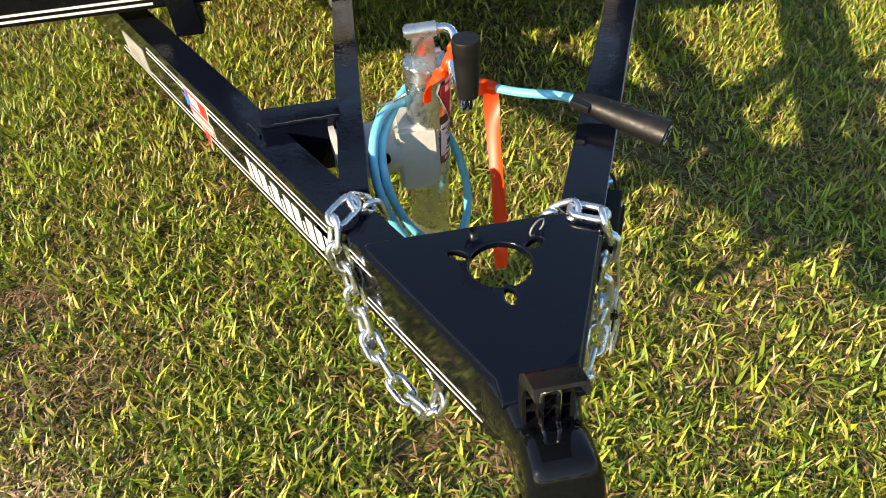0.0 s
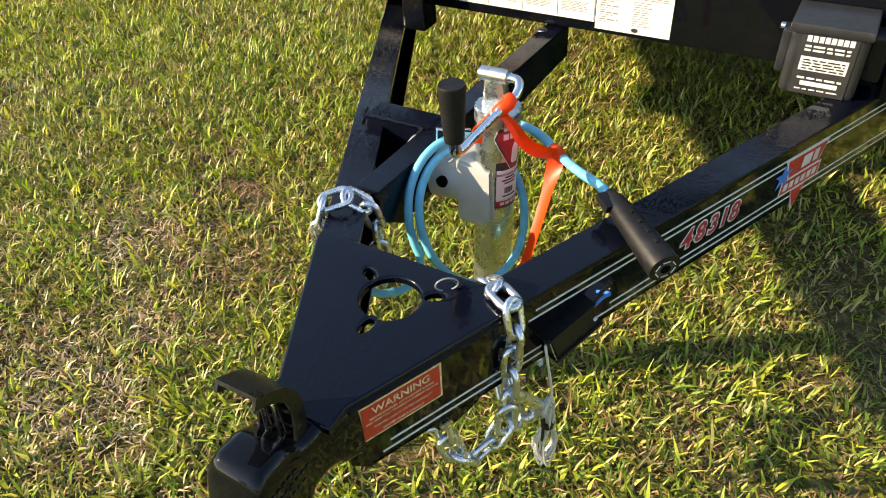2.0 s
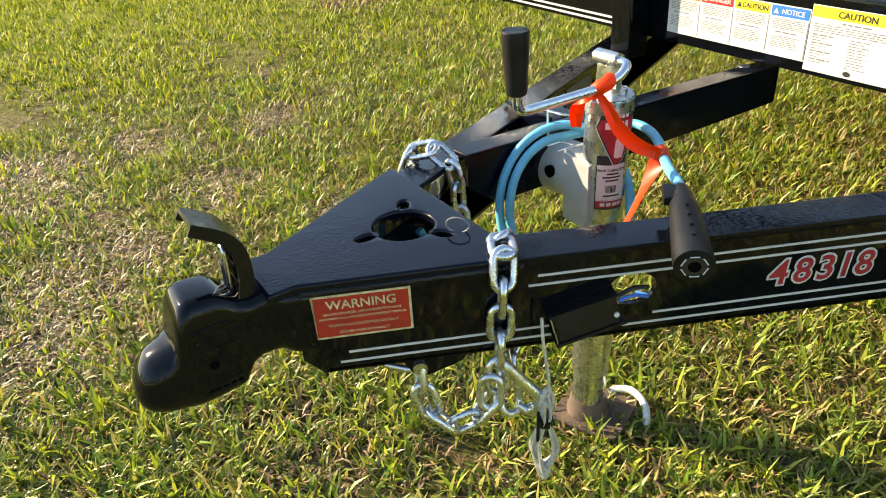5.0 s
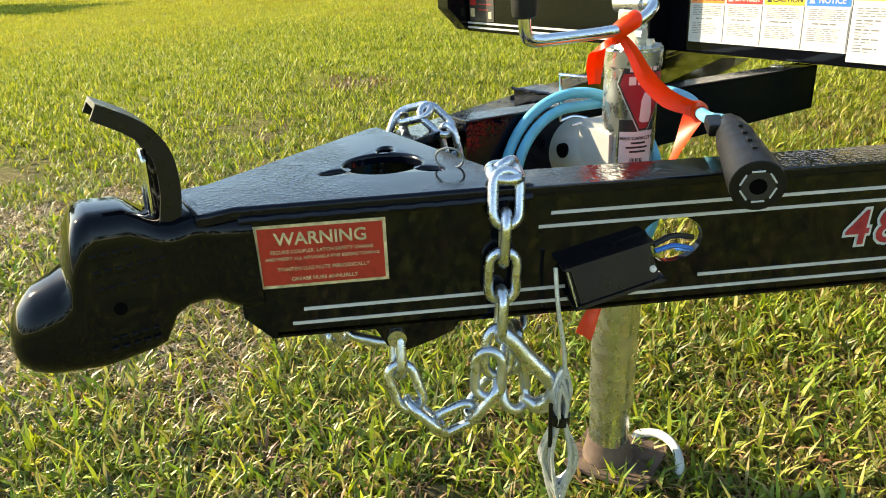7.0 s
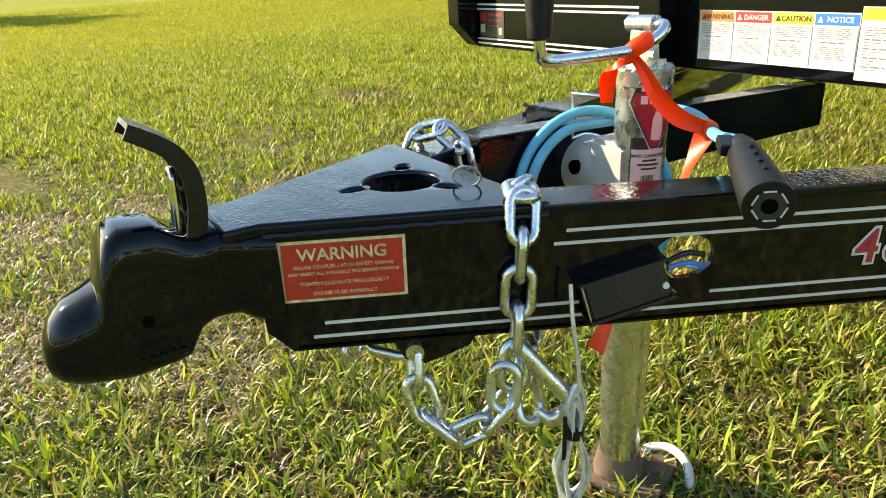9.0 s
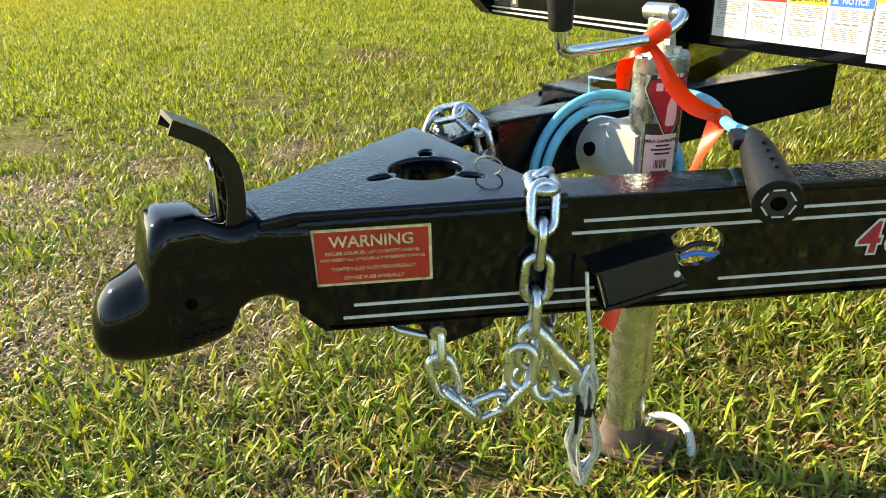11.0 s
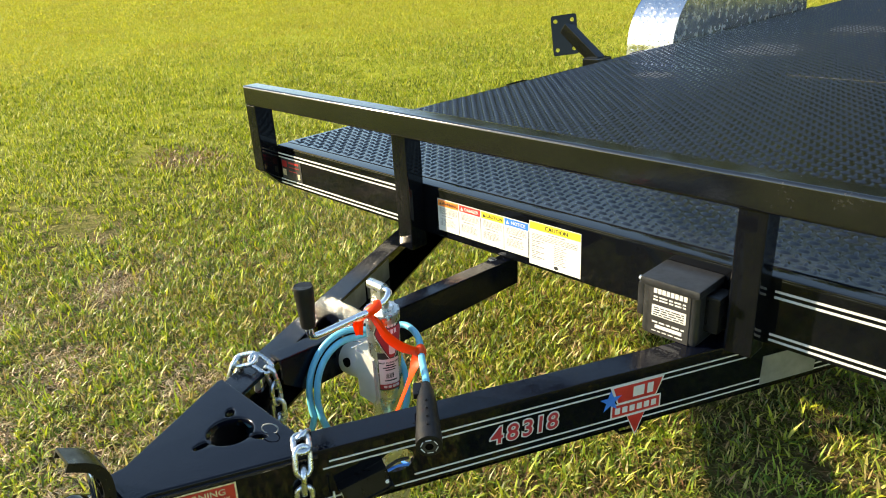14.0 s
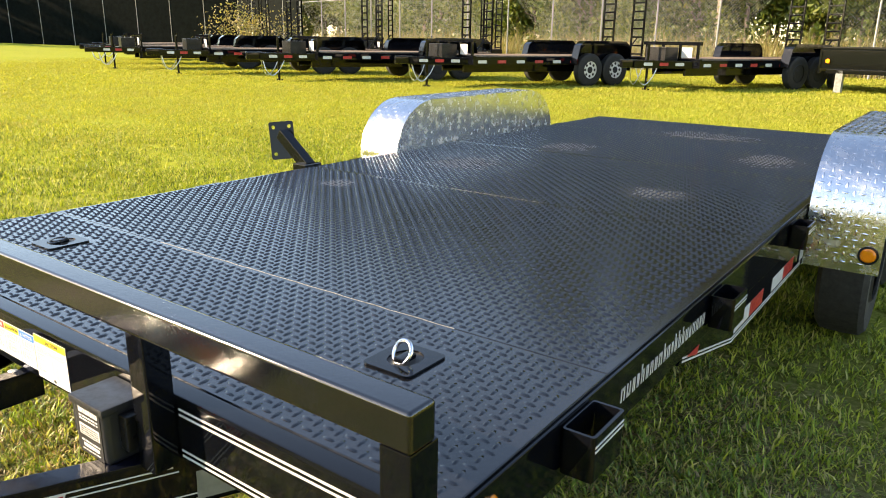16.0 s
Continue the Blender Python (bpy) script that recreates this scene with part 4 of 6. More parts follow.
# stickers on the beam
m = axes((0, 1.0347, 0), (1, 0, 0), (0, 0, 1))
xs = (-0.340, -0.268, -0.197, -0.126, -0.055)
for k, (x0, x1, mat, word, col) in enumerate(((xs[0], xs[1], ORANGE_INK, "WARNING", BLACK_INK), (xs[1], xs[2], RED, "DANGER", WHITE), (xs[2], xs[3], YELLOW_INK, "CAUTION", BLACK_INK), (xs[3], xs[4], BLUE_INK, "NOTICE", WHITE))):
    st = part("safety_sticker", decal(m, x0, 0.528, x1, 0.610), WHITE, TR, "white safety sticker with a coloured heading")
    part("heading", decal(m, x0 + 0.002, 0.592, x1 - 0.002, 0.608, 0.0012), mat, st)
    letters("word", word, 0.0112, m @ Matrix.Translation(((x0 + x1) / 2 + 0.006, 0.5962, 0)), col, st, 'CENTER', 0, 0.0002, 0.0015)
    part("triangle", slab([(x0 + 0.006, 0.5955), (x0 + 0.0155, 0.5955), (x0 + 0.0107, 0.6045)], [], 0.0003, m @ Matrix.Translation((0, 0, 0.0018))), col, st)
    rng = random.Random(20 + k)
    b = decal(m, x1 - 0.0018, 0.530, x1 - 0.0010, 0.590, 0.0011)
    for q in range(6):
        bars(m, x0 + 0.007, x1 - 0.007, 0.587 - 0.0028 * q, 0.0010, b, 0.0011, rng)
    bars(m, x0 + 0.014, x1 - 0.020, 0.567, 0.0019, b, 0.0011, rng)
    for q in range(7):
        bars(m, x0 + 0.007, x1 - 0.008 - rng.uniform(0, 0.015), 0.560 - 0.0028 * q, 0.0009, b, 0.0011, rng)
    part("print", b, GREY_INK, st)
st = part("safety_sticker", decal(m, -0.0535, 0.517, 0.083, 0.619, 0.0010), WHITE, TR, "large white sticker with a yellow caution heading")
part("heading", decal(m, -0.052, 0.601, 0.0815, 0.6175, 0.0015), YELLOW_INK, st)
letters("word", "CAUTION", 0.0135, m @ Matrix.Translation((0.02, 0.6045, 0)), BLACK_INK, st, 'CENTER', 0, 0.0002, 0.0019)
rng = random.Random(31)
b = bmesh.new()
bars(m, -0.002, 0.044, 0.596, 0.0022, b, 0.0014, rng)
for q in range(4):
    bars(m, -0.046, 0.074, 0.5905 - 0.0034 * q, 0.0012, b, 0.0014, rng)
for q in range(11):
    wide = 0.0012 if q % 3 else 0.0020
    bars(m, -0.046, -0.012 - 0.010 * (q % 3), 0.5745 - 0.0042 * q, wide, b, 0.0014, rng)
    bars(m, 0.014, 0.046 - 0.008 * (q % 2), 0.5745 - 0.0042 * q, 0.0012, b, 0.0014, rng)
part("print", b, GREY_INK, st)
part("mark", slab(oval(0.020, 0.524, 0.006, 0.004, 16), [], 0.0003, m @ Matrix.Translation((0, 0, 0.0018))), BLACK_INK, st)

st = part("serial_sticker", decal(m, 0.876, 0.545, 0.976, 0.603, 0.0010), WHITE, TR, "white sticker with a barcode")
b = bmesh.new()
rng = random.Random(4)
x = 0.892
while x < 0.955:
    w = rng.uniform(0.0006, 0.0022)
    decal(m, x, 0.573, x + w, 0.600, 0.0014, b)
    x += w + rng.uniform(0.0008, 0.002)
part("barcode", b, GREY_INK, st)
letters("number", "2609042", 0.0165, m @ Matrix.Translation((0.926, 0.5525, 0)), BLACK_INK, st, 'CENTER', 0, 0.0002, 0.0015)
st = part("small_sticker", decal(m, -1.035, 0.535, -0.93, 0.597, 0.0009), BLACK_INK, TR, "small dark sticker with red print")
b = decal(m, -1.03, 0.572, -1.005, 0.592, 0.0013)
bars(m, -0.995, -0.94, 0.588, 0.006, b, 0.0013, random.Random(1))
bars(m, -0.995, -0.94, 0.575, 0.003, b, 0.0013, random.Random(2))
bars(m, -0.995, -0.955, 0.562, 0.003, b, 0.0013, random.Random(2))
part("print", b, RED, st)
b = decal(m, -1.03, 0.545, -1.012, 0.565, 0.0013)
decal(m, -0.952, 0.542, -0.94, 0.558, 0.0013, b)
part("print", b, PALE, st)

# decals on the tongue
wd = part("warning_decal", box(0.141, -0.066, 0.0, 0.241, -0.014, 0.0006, 0, TONGUE), PALE, TR, "worn red warning decal with a cream border")
part("field", box(0.1435, -0.0635, 0.0, 0.2385, -0.0165, 0.0009, 0, TONGUE), WORN_RED, wd)
letters("word", "WARNING", 0.0145, TONGUE @ Matrix.Translation((0.191, -0.0305, 0)), PALE, wd, 'CENTER', 0, 0.0002, 0.0012)
for row, word in enumerate(("SECURE COUPLER, LATCH SAFETY CHAINS", "AND INSERT ALL APPLICABLE PINS BEFORE TOWING", "TIGHTEN LUG NUTS PERIODICALLY", "GREASE HUBS ANNUALLY")):
    letters("small_word", word, (0.0041, 0.0037, 0.0044, 0.0044)[row], TONGUE @ Matrix.Translation((0.191, (-0.0375, -0.0430, -0.0520, -0.0605)[row], 0)), PALE, wd, 'CENTER', 0, 0.0, 0.0011)
x = 0.628
for ch_, adv in (("4", 0.0275), ("8", 0.0270), ("3", 0.0265), ("1", 0.0185), ("8", 0.027)):
    at = TONGUE @ Matrix.Translation((x + (-0.004 if ch_ == "1" else 0), -0.070, 0))
    nd = letters("stock_digit", ch_, 0.043, at, WHITE, TR, shear=0.06, bold=0.0030, lift=0.0008)
    letters("digit_face", ch_, 0.043, at, DARK_RED, nd, shear=0.06, bold=0.0006, lift=0.0014)
    x += adv


def badge(side):
    """The maker's badge as plain shapes: a red downward triangle with a bar and a blue star."""
    f = RAILS[side] @ Matrix.Translation((0.898, -0.068, 0))
    ob = part("maker_badge", slab([(-0.052, 0.046), (0.056, 0.046), (0.042, 0.010), (0.052, 0.010), (0.052, -0.018), (0.022, -0.018), (0.004, -0.064), (-0.016, -0.018), (-0.048, -0.018), (-0.048, 0.010), (-0.036, 0.010)], [], 0.0004, f @ Matrix.Translation((0, 0, 0.0009))), WHITE, TR, "maker's badge in red, white and blue shapes")
    part("triangle", slab([(-0.045, 0.043), (0.052, 0.043), (0.040, 0.012), (-0.034, 0.012)], [], 0.0004, f @ Matrix.Translation((0, 0, 0.0013))), RED, ob)
    part("bar", slab([(-0.045, -0.015), (0.049, -0.015), (0.049, 0.007), (-0.045, 0.007)], [], 0.0004, f @ Matrix.Translation((0, 0, 0.0013))), RED, ob)
    part("tip", slab([(-0.014, -0.020), (0.020, -0.020), (0.004, -0.058)], [], 0.0004, f @ Matrix.Translation((0, 0, 0.0013))), RED, ob)
    star = [(-0.050 * side + (0.022 if k % 2 == 0 else 0.009) * math.sin(2 * math.pi * k / 10), 0.020 + (0.022 if k % 2 == 0 else 0.009) * math.cos(2 * math.pi * k / 10)) for k in range(10)]
    part("star", slab(star, [], 0.0004, f @ Matrix.Translation((0, 0, 0.0017))), BLUE_INK, ob)
    part("white_bar", decal(f, -0.006, 0.018, 0.016, 0.038, 0.0017), WHITE, ob)
    part("white_bar", decal(f, 0.022, 0.018, 0.034, 0.038, 0.0017), WHITE, ob)
    for k in range(6):
        part("white_bar", decal(f, -0.040 + 0.0145 * k, -0.010, -0.030 + 0.0145 * k, 0.002, 0.0017), WHITE, ob)


badge(1)
badge(-1)
# phone lettering on the far rail, shown as bars
b = bmesh.new()
rng = random.Random(12)
x = 0.46
for w in (0.026, 0.026, 0.026, 0.012, 0.026, 0.026, 0.012, 0.028, 0.012, 0.026, 0.026, 0.02):
    decal(LEFT, x, -0.083, x + w - 0.006, -0.047 if w > 0.015 else -0.062, 0.0009, b)
    x += w
part("lettering_bars", b, WHITE, TR, "white lettering shown as bars")
# small wire hoop under the tongue
hp = TONGUE @ Matrix.Translation((0.905, -0.114, -0.02))
b = sweep([hp @ Vector(p) for p in ((-0.022, 0.01, 0), (-0.026, -0.016, 0), (-0.018, -0.024, 0), (0.018, -0.024, 0), (0.028, -0.008, 0), (0.030, 0.01, 0))], 0.0035, 8)
part("hoop", b, PAINT, TR, "black wire hoop under the rail")
# chain lug under the rail
for side in (1, -1):
    b = slab([(0.224, -0.106), (0.300, -0.106), (0.292, -0.119), (0.276, -0.126), (0.252, -0.134), (0.236, -0.128)], [], 0.008, RAILS[side] @ Matrix.Translation((0, 0, -0.003)))
    lug = part("chain_lug", b, PAINT, TR)
    b = cyl(RAILS[side] @ Vector((0.244, -0.120, -0.016)), RAILS[side] @ Vector((0.244, -0.120, 0.003)), 0.0078, 18)
    part("pin", b, GALV, lug, "dull steel pin end")


# ---- things on the tongue ----
def ribbon_strip(pts, widths, bm=None, across=(1, 0, 0), th=0.0005, to=None):
    """A thin strip of ribbon along points, with width and slight curl."""
    b = bm or bmesh.new()
    rows = []
    for i, p in enumerate(pts):
        p = Vector(p)
        d = (Vector(pts[min(i + 1, len(pts) - 1)]) - Vector(pts[max(i - 1, 0)])).normalized()
        a = Vector(across)
        if to is not None:
            q = i / (len(pts) - 1) * (len(to))
            way = [Vector(across), *(Vector(v) for v in to)]
            k = min(int(q), len(to) - 1)
            a = way[k].lerp(way[k + 1], q - k)
        a = (a - d * a.dot(d)).normalized()
        n = d.cross(a)
        w = widths[i] / 2
        rows.append([p - a * w + n * 0.0015, p + n * -0.0015, p + a * w + n * 0.0015, p + a * w + n * (0.0015 + th), p + n * (-0.0015 + th), p - a * w + n * (0.0015 + th)])
    return loft(rows, b)


# jack
JT, JB = Vector((-0.033, 0.592, 0.588)), Vector((-0.062, 0.603, 0.020))
JR = 0.0300                      # radius of the outer tube
JACK = thing("tongue_jack", (-0.062, 0.603, 0.0), "galvanised tongue jack standing on a muddy foot plate", "jack")
axis = (JT - JB).normalized()
at_z = lambda z: JB + (JT - JB) * ((z - JB.z) / (JT.z - JB.z))
b = cyl(at_z(0.115), at_z(0.582), JR, 40)
tube = part("outer_tube", b, GALV, JACK, "dull galvanised round tube")
part("top_collar", cyl(at_z(0.568), at_z(0.590), JR + 0.0022, 36, None, 0.003), GALV, JACK)
part("inner_tube", cyl(at_z(0.018), at_z(0.125), 0.0272, 32), GALV, JACK)
b = slab(rounded(-0.060, -0.054, 0.060, 0.054, 0.014), [], 0.005, pose(JB.x + 0.008, JB.y + 0.008, 0.014, 0, 0, 24))
for v in b.verts:
    q = (Vector((v.co.x, v.co.y)) - Vector((JB.x, JB.y))).length
    if q > 0.05:
        v.co.z += (q - 0.05) * 0.2
foot = part("foot_plate", b, RUST, JACK, "rusty foot plate caked with mud")
part("mud", cyl((JB.x, JB.y, 0.018), (JB.x, JB.y, 0.052), 0.036, 20, 0.0282), RUST, foot)
b = sweep(spline([(-0.070, 0.660, 0.016), (-0.064, 0.672, 0.022), (-0.040, 0.683, 0.030), (-0.010, 0.680, 0.030), (0.012, 0.668, 0.020), (0.020, 0.658, 0.004)], 6), 0.0065, 10)
part("pull_handle", b, RIM_WHITE, foot, "white painted bar")
# swivel mount
b = cyl((-0.172, 0.588, 0.456), (-0.078, 0.600, 0.456), 0.040, 36, None, 0.002)
mount = part("swivel_tube", b, GREY_PAINT, JACK, "light grey swivel mount")
part("pin_hole", cyl((-0.108, 0.562, 0.464), (-0.108, 0.5535, 0.464), 0.009, 16), HOLE, mount)
b = slab([(-0.088, 0.395), (-0.040, 0.395), (-0.028, 0.410), (-0.028, 0.500), (-0.088, 0.505)], [], 0.072, axes((0, 0.560, 0), (1, 0, 0), (0, 0, 1)))
bmesh.ops.bevel(b, geom=[e for e in b.edges if len(e.link_faces) == 2 and e.calc_face_angle(0) > 0.5], offset=0.005, segments=2, affect='EDGES')
part("mount_bracket", b, GREY_PAINT, JACK, "light grey bracket clasping the tube")
part("mount_flange", cyl((-0.178, 0.587, 0.456), (-0.170, 0.588, 0.456), 0.047, 32), GREY_PAINT, JACK)
b = sweep([(-0.118, 0.560, 0.498), (-0.112, 0.556, 0.535), (-0.108, 0.552, 0.556), (-0.085, 0.556, 0.556), (-0.068, 0.575, 0.552)], 0.002, 8)
sweep(spline([(-0.118, 0.560, 0.498), (-0.108, 0.575, 0.503), (-0.095, 0.588, 0.498), (-0.102, 0.565, 0.494)], 5), 0.0018, 8, bm=b)
part("pull_pin_wire", b, CHROME, JACK, "bright bent wire of the pull pin")
# head and crank
hd = part("crank_head", cyl((-0.060, 0.592, 0.633), (-0.014, 0.590, 0.634), 0.0098, 24, None, 0.003), GALV, JACK, "pale metal crank head")
b = box(-0.050, 0.583, 0.586, -0.022, 0.601, 0.630, 0.005)
for v in b.verts:
    if v.co.z < 0.60:
        v.co.x += 0.004 if v.co.x > -0.036 else -0.004
part("crank_neck", b, GALV, JACK)
part("crank_pin", cyl((-0.022, 0.588, 0.603), (-0.014, 0.588, 0.603), 0.005, 12), ZINC, JACK)
part("top_nut", cyl((-0.020, 0.602, 0.588), (-0.020, 0.602, 0.596), 0.006, 6), ZINC, JACK)
b = sweep(spline([(-0.016, 0.590, 0.634), (-0.004, 0.588, 0.634), (0.003, 0.580, 0.630), (0.003, 0.568, 0.622), (-0.004, 0.552, 0.6135), (-0.008, 0.52, 0.611), (-0.008, 0.455, 0.6115), (-0.008, 0.434, 0.613), (-0.008, 0.4265, 0.620), (-0.0075, 0.4245, 0.640)], 6), 0.0061, 14)
crank = part("crank_handle", b, CHROME, JACK, "bright bent steel crank")
prof = [(0.634, 0.0088), (0.636, 0.0118), (0.66, 0.0134), (0.69, 0.0152), (0.704, 0.0158), (0.7065, 0.0148), (0.7045, 0.0118), (0.696, 0.0108), (0.668, 0.0085)]
part("grip", sweep([(-0.0065, 0.424, z) for z, _ in prof], [r_ for _, r_ in prof], 24), RUBBER, crank, "black rubber grip")


# labels wrapped round the tube
def wrap(outline, lift):
    """A flat outline (across in metres, height) bent round the tube."""
    b = slab(outline, [], 0.0004)
    lo, hi = min(v.co.x for v in b.verts), max(v.co.x for v in b.verts)
    for k in range(1, int((hi - lo) / 0.003) + 1):
        bmesh.ops.bisect_plane(b, geom=[*b.verts, *b.edges, *b.faces], plane_co=(lo + 0.003 * k, 0, 0), plane_no=(1, 0, 0))
    r_ = JR + lift
    for v in b.verts:
        a = radians(-27) + v.co.x / JR
        z, dz = v.co.y, v.co.z
        c = at_z(z)
        v.co = (c.x + (r_ + dz) * math.cos(a), c.y + (r_ + dz) * math.sin(a), z)
    return b


bar = lambda x0, z0, x1, z1: [(x0, z0), (x1, z0), (x1, z1), (x0, z1)]
lab = part("capacity_label", wrap(bar(-0.020, 0.432, 0.021, 0.513), 0.0005), BLACK_INK, JACK, "white and red capacity label")
part("white_field", wrap([(-0.0185, 0.447), (0.0195, 0.447), (0.0195, 0.4995), (-0.0185, 0.4995)], 0.0010), PINK, lab)
part("red_band", wrap(bar(-0.0185, 0.4345, 0.0195, 0.446), 0.0010), DARK_RED, lab)
part("white_line", wrap(bar(-0.0185, 0.4455, 0.0195, 0.4465), 0.0011), PINK, lab)
for k in range(9):
    x = -0.0065 + 0.0016 * k
    part("bar_code", wrap(bar(x, 0.4585, x + (0.0010 if k % 3 else 0.0005), 0.469), 0.0014), BLACK_INK, lab)
for z, x0, x1 in ((0.4855, -0.006, 0.010), (0.4805, -0.011, 0.013), (0.4755, -0.007, 0.011), (0.4525, -0.009, 0.013)):
    part("print_line", wrap(bar(x0, z, x1, z + 0.0022), 0.0014), BLACK_INK, lab)
for x in (-0.012, -0.004, 0.004, 0.011):
    part("band_print", wrap(bar(x, 0.4375, x + 0.006, 0.4425), 0.0014), PINK, lab)
lab = part("maker_label", wrap([(-0.0245, 0.553), (-0.017, 0.573), (0.029, 0.573), (0.0365, 0.553), (0.011, 0.499), (0.001, 0.499)], 0.0012), WHITE, JACK, "red and black shield label")
part("black_field", wrap([(-0.0232, 0.553), (-0.0163, 0.5718), (0.0283, 0.5718), (0.0352, 0.553), (0.0103, 0.5005), (0.0017, 0.5005)], 0.0016), BLACK_INK, lab)
part("red_field", wrap([(-0.0205, 0.552), (-0.0170, 0.5635), (0.0290, 0.5635), (0.0325, 0.552), (0.0098, 0.5030), (0.0022, 0.5030)], 0.0020), DARK_RED, lab)
for x0, x1 in ((-0.0115, -0.0045), (-0.0025, 0.0045), (0.0065, 0.0110), (0.0130, 0.0175)):
    part("white_bar", wrap(bar(x0, 0.5515, x1, 0.5605), 0.0024), PINK, lab)
for k in range(5):
    part("white_bar", wrap(bar(-0.0115 + 0.0062 * k, 0.5655, -0.0068 + 0.0062 * k, 0.5698), 0.0024), PINK, lab)
part("white_patch", wrap([(0.001, 0.512), (0.004, 0.510), (0.012, 0.510), (0.014, 0.520), (0.0135, 0.533), (0.011, 0.542), (0.005, 0.543), (0.002, 0.534)], 0.0024), PINK, lab)

cap = letters("word", "MAX CAPACITY", 0.0052, Matrix.Identity(4), BLACK_INK, None, 'CENTER', 0, 0.0001, 0)
for v in cap.data.vertices:
    a = radians(-27) + (v.co.x + 0.0005) / JR
    z = 0.4905 + v.co.y
    c = at_z(z)
    v.co = (c.x + (JR + 0.0016 + v.co.z) * math.cos(a), c.y + (JR + 0.0016 + v.co.z) * math.sin(a), z)
hang(cap, JACK)

# cable with its plug: two hanging turns, then over to the rail
CABLE = thing("trailer_cable", (-0.075, 0.565, 0.28), "pale blue coiled trailer cable hung over the jack mount", "cable")
cd = Vector((0.603, 0.798, 0))
cc = Vector((-0.054, 0.542, 0.433))
lean = Vector((-0.798, 0.603, 0))
pts = []
for k in range(66):
    a = radians(200 - 7.0 * k)
    t = k / 65
    rx, rz = 0.094 - 0.018 * t, 0.105 - 0.018 * t
    pts.append(cc + cd * (rx * math.cos(a)) + Vector((0, 0, rz * math.sin(a))) + lean * (0.049 * math.sin(a) - 0.008 * t + 0.004))
tail = spline([pts[-1], (-0.084, 0.592, 0.520), (-0.066, 0.624, 0.526), (-0.038, 0.645, 0.532), (-0.006, 0.641, 0.532), (0.024, 0.626, 0.530), (0.050, 0.605, 0.528), (0.090, 0.573, 0.531), (0.132, 0.540, 0.540), (0.162, 0.514, 0.543)], 7)
part("cable_jacket", sweep(pts + tail[1:], 0.0062, 12), HOSE, CABLE)
part("cable_end", sweep(spline([pts[1], pts[0], (-0.094, 0.448, 0.372), (-0.104, 0.424, 0.360), (-0.126, 0.395, 0.368), (-0.146, 0.372, 0.395), (-0.152, 0.360, 0.420)], 6), 0.0062, 12), HOSE, CABLE)
pa, pb = Vector((0.160, 0.514, 0.543)), Vector((0.248, 0.436, 0.528))
pd = (pb - pa).normalized()
plug = part("plug", sweep([pa, pa + pd * 0.004, pa + pd * 0.03, pa + pd * 0.07, pa + pd * 0.098, pb - pd * 0.001, pb], [0.010, 0.0125, 0.0155, 0.0175, 0.0192, 0.0195, 0.0182], 28), RUBBER, CABLE, "black seven-pin plug with moulded grip")
for k in range(6):
    a = 2 * math.pi * k / 6
    s1 = pd.orthogonal().normalized()
    s2 = pd.cross(s1)
    o1, o2 = (s1 * math.cos(q) + s2 * math.sin(q) for q in (a - 0.36, a + 0.36))
    part("contact", sweep([pb + pd * 0.0008 + o1 * 0.0125, pb + pd * 0.0008 + o2 * 0.0125], 0.0007, 6), WHITE, plug)
part("socket", cyl(pb - pd * 0.002, pb + pd * 0.0006, 0.0132, 6), BLACK_INK, plug)
part("centre_hole", cyl(pb, pb + pd * 0.0012, 0.0062, 12), HOLE, plug)
part("strain_relief", sweep([pa - pd * 0.012, pa + pd * 0.004], [0.0085, 0.0115], 16), RUBBER, plug)
part("side_clip", box(-0.016, -0.005, 0.006, 0.012, 0.006, 0.020, 0.003, axes(pa + pd * 0.006 + Vector((0, 0, 0.003)), pd, (0, 0, 1))), PLASTIC, plug)
for k in range(4):
    part("grip_rib", box(-0.003, -0.0018, 0, 0.003, 0.0018, 0.0022, 0.0006, axes(pa + pd * (0.04 + 0.018 * k) + Vector((0.0, 0.0, 0.0158 + 0.0009 * k)), pd, (0.65, 0.75, 0))), RUBBER, plug)

# ribbon: a knot on the crank, a drape to the cable and a hanging tail
RB = thing("marking_ribbon", (0.046, 0.598, 0.52), "fluorescent orange plastic ribbon knotted round crank and cable", "ribbon")
def taper(n, *w):
    """Widths blended evenly along n points."""
    return [float(q) for q in np.interp(np.linspace(0, len(w) - 1, n), range(len(w)), w)]


kp = spline([(-0.004, 0.562, 0.6235), (0.001, 0.556, 0.620), (-0.004, 0.548, 0.6145), (-0.010, 0.544, 0.608), (-0.014, 0.548, 0.600)], 5)
part("crank_knot", sweep(kp, taper(len(kp), 0.0075, 0.0092, 0.0095, 0.0088, 0.0055), 10), RIBBON, RB)
kp = spline([(-0.008, 0.546, 0.607), (-0.020, 0.540, 0.600), (-0.034, 0.541, 0.590), (-0.041, 0.544, 0.572), (-0.042, 0.545, 0.553)], 5)
part("short_tail", ribbon_strip(kp, taper(len(kp), 0.008, 0.013, 0.018, 0.018, 0.013), across=(0.2, 0.3, 1.0), to=((0.75, 0.65, 0.0),)), RIBBON, RB)
kp = spline([(-0.009, 0.548, 0.607), (0.006, 0.552, 0.590), (0.018, 0.562, 0.563), (0.032, 0.580, 0.541), (0.052, 0.602, 0.529)], 5)
part("drape", ribbon_strip(kp, taper(len(kp), 0.008, 0.013, 0.018, 0.019, 0.014), across=(0.75, 0.65, 0.25), to=((0.1, 0.2, 1.0),)), RIBBON, RB)
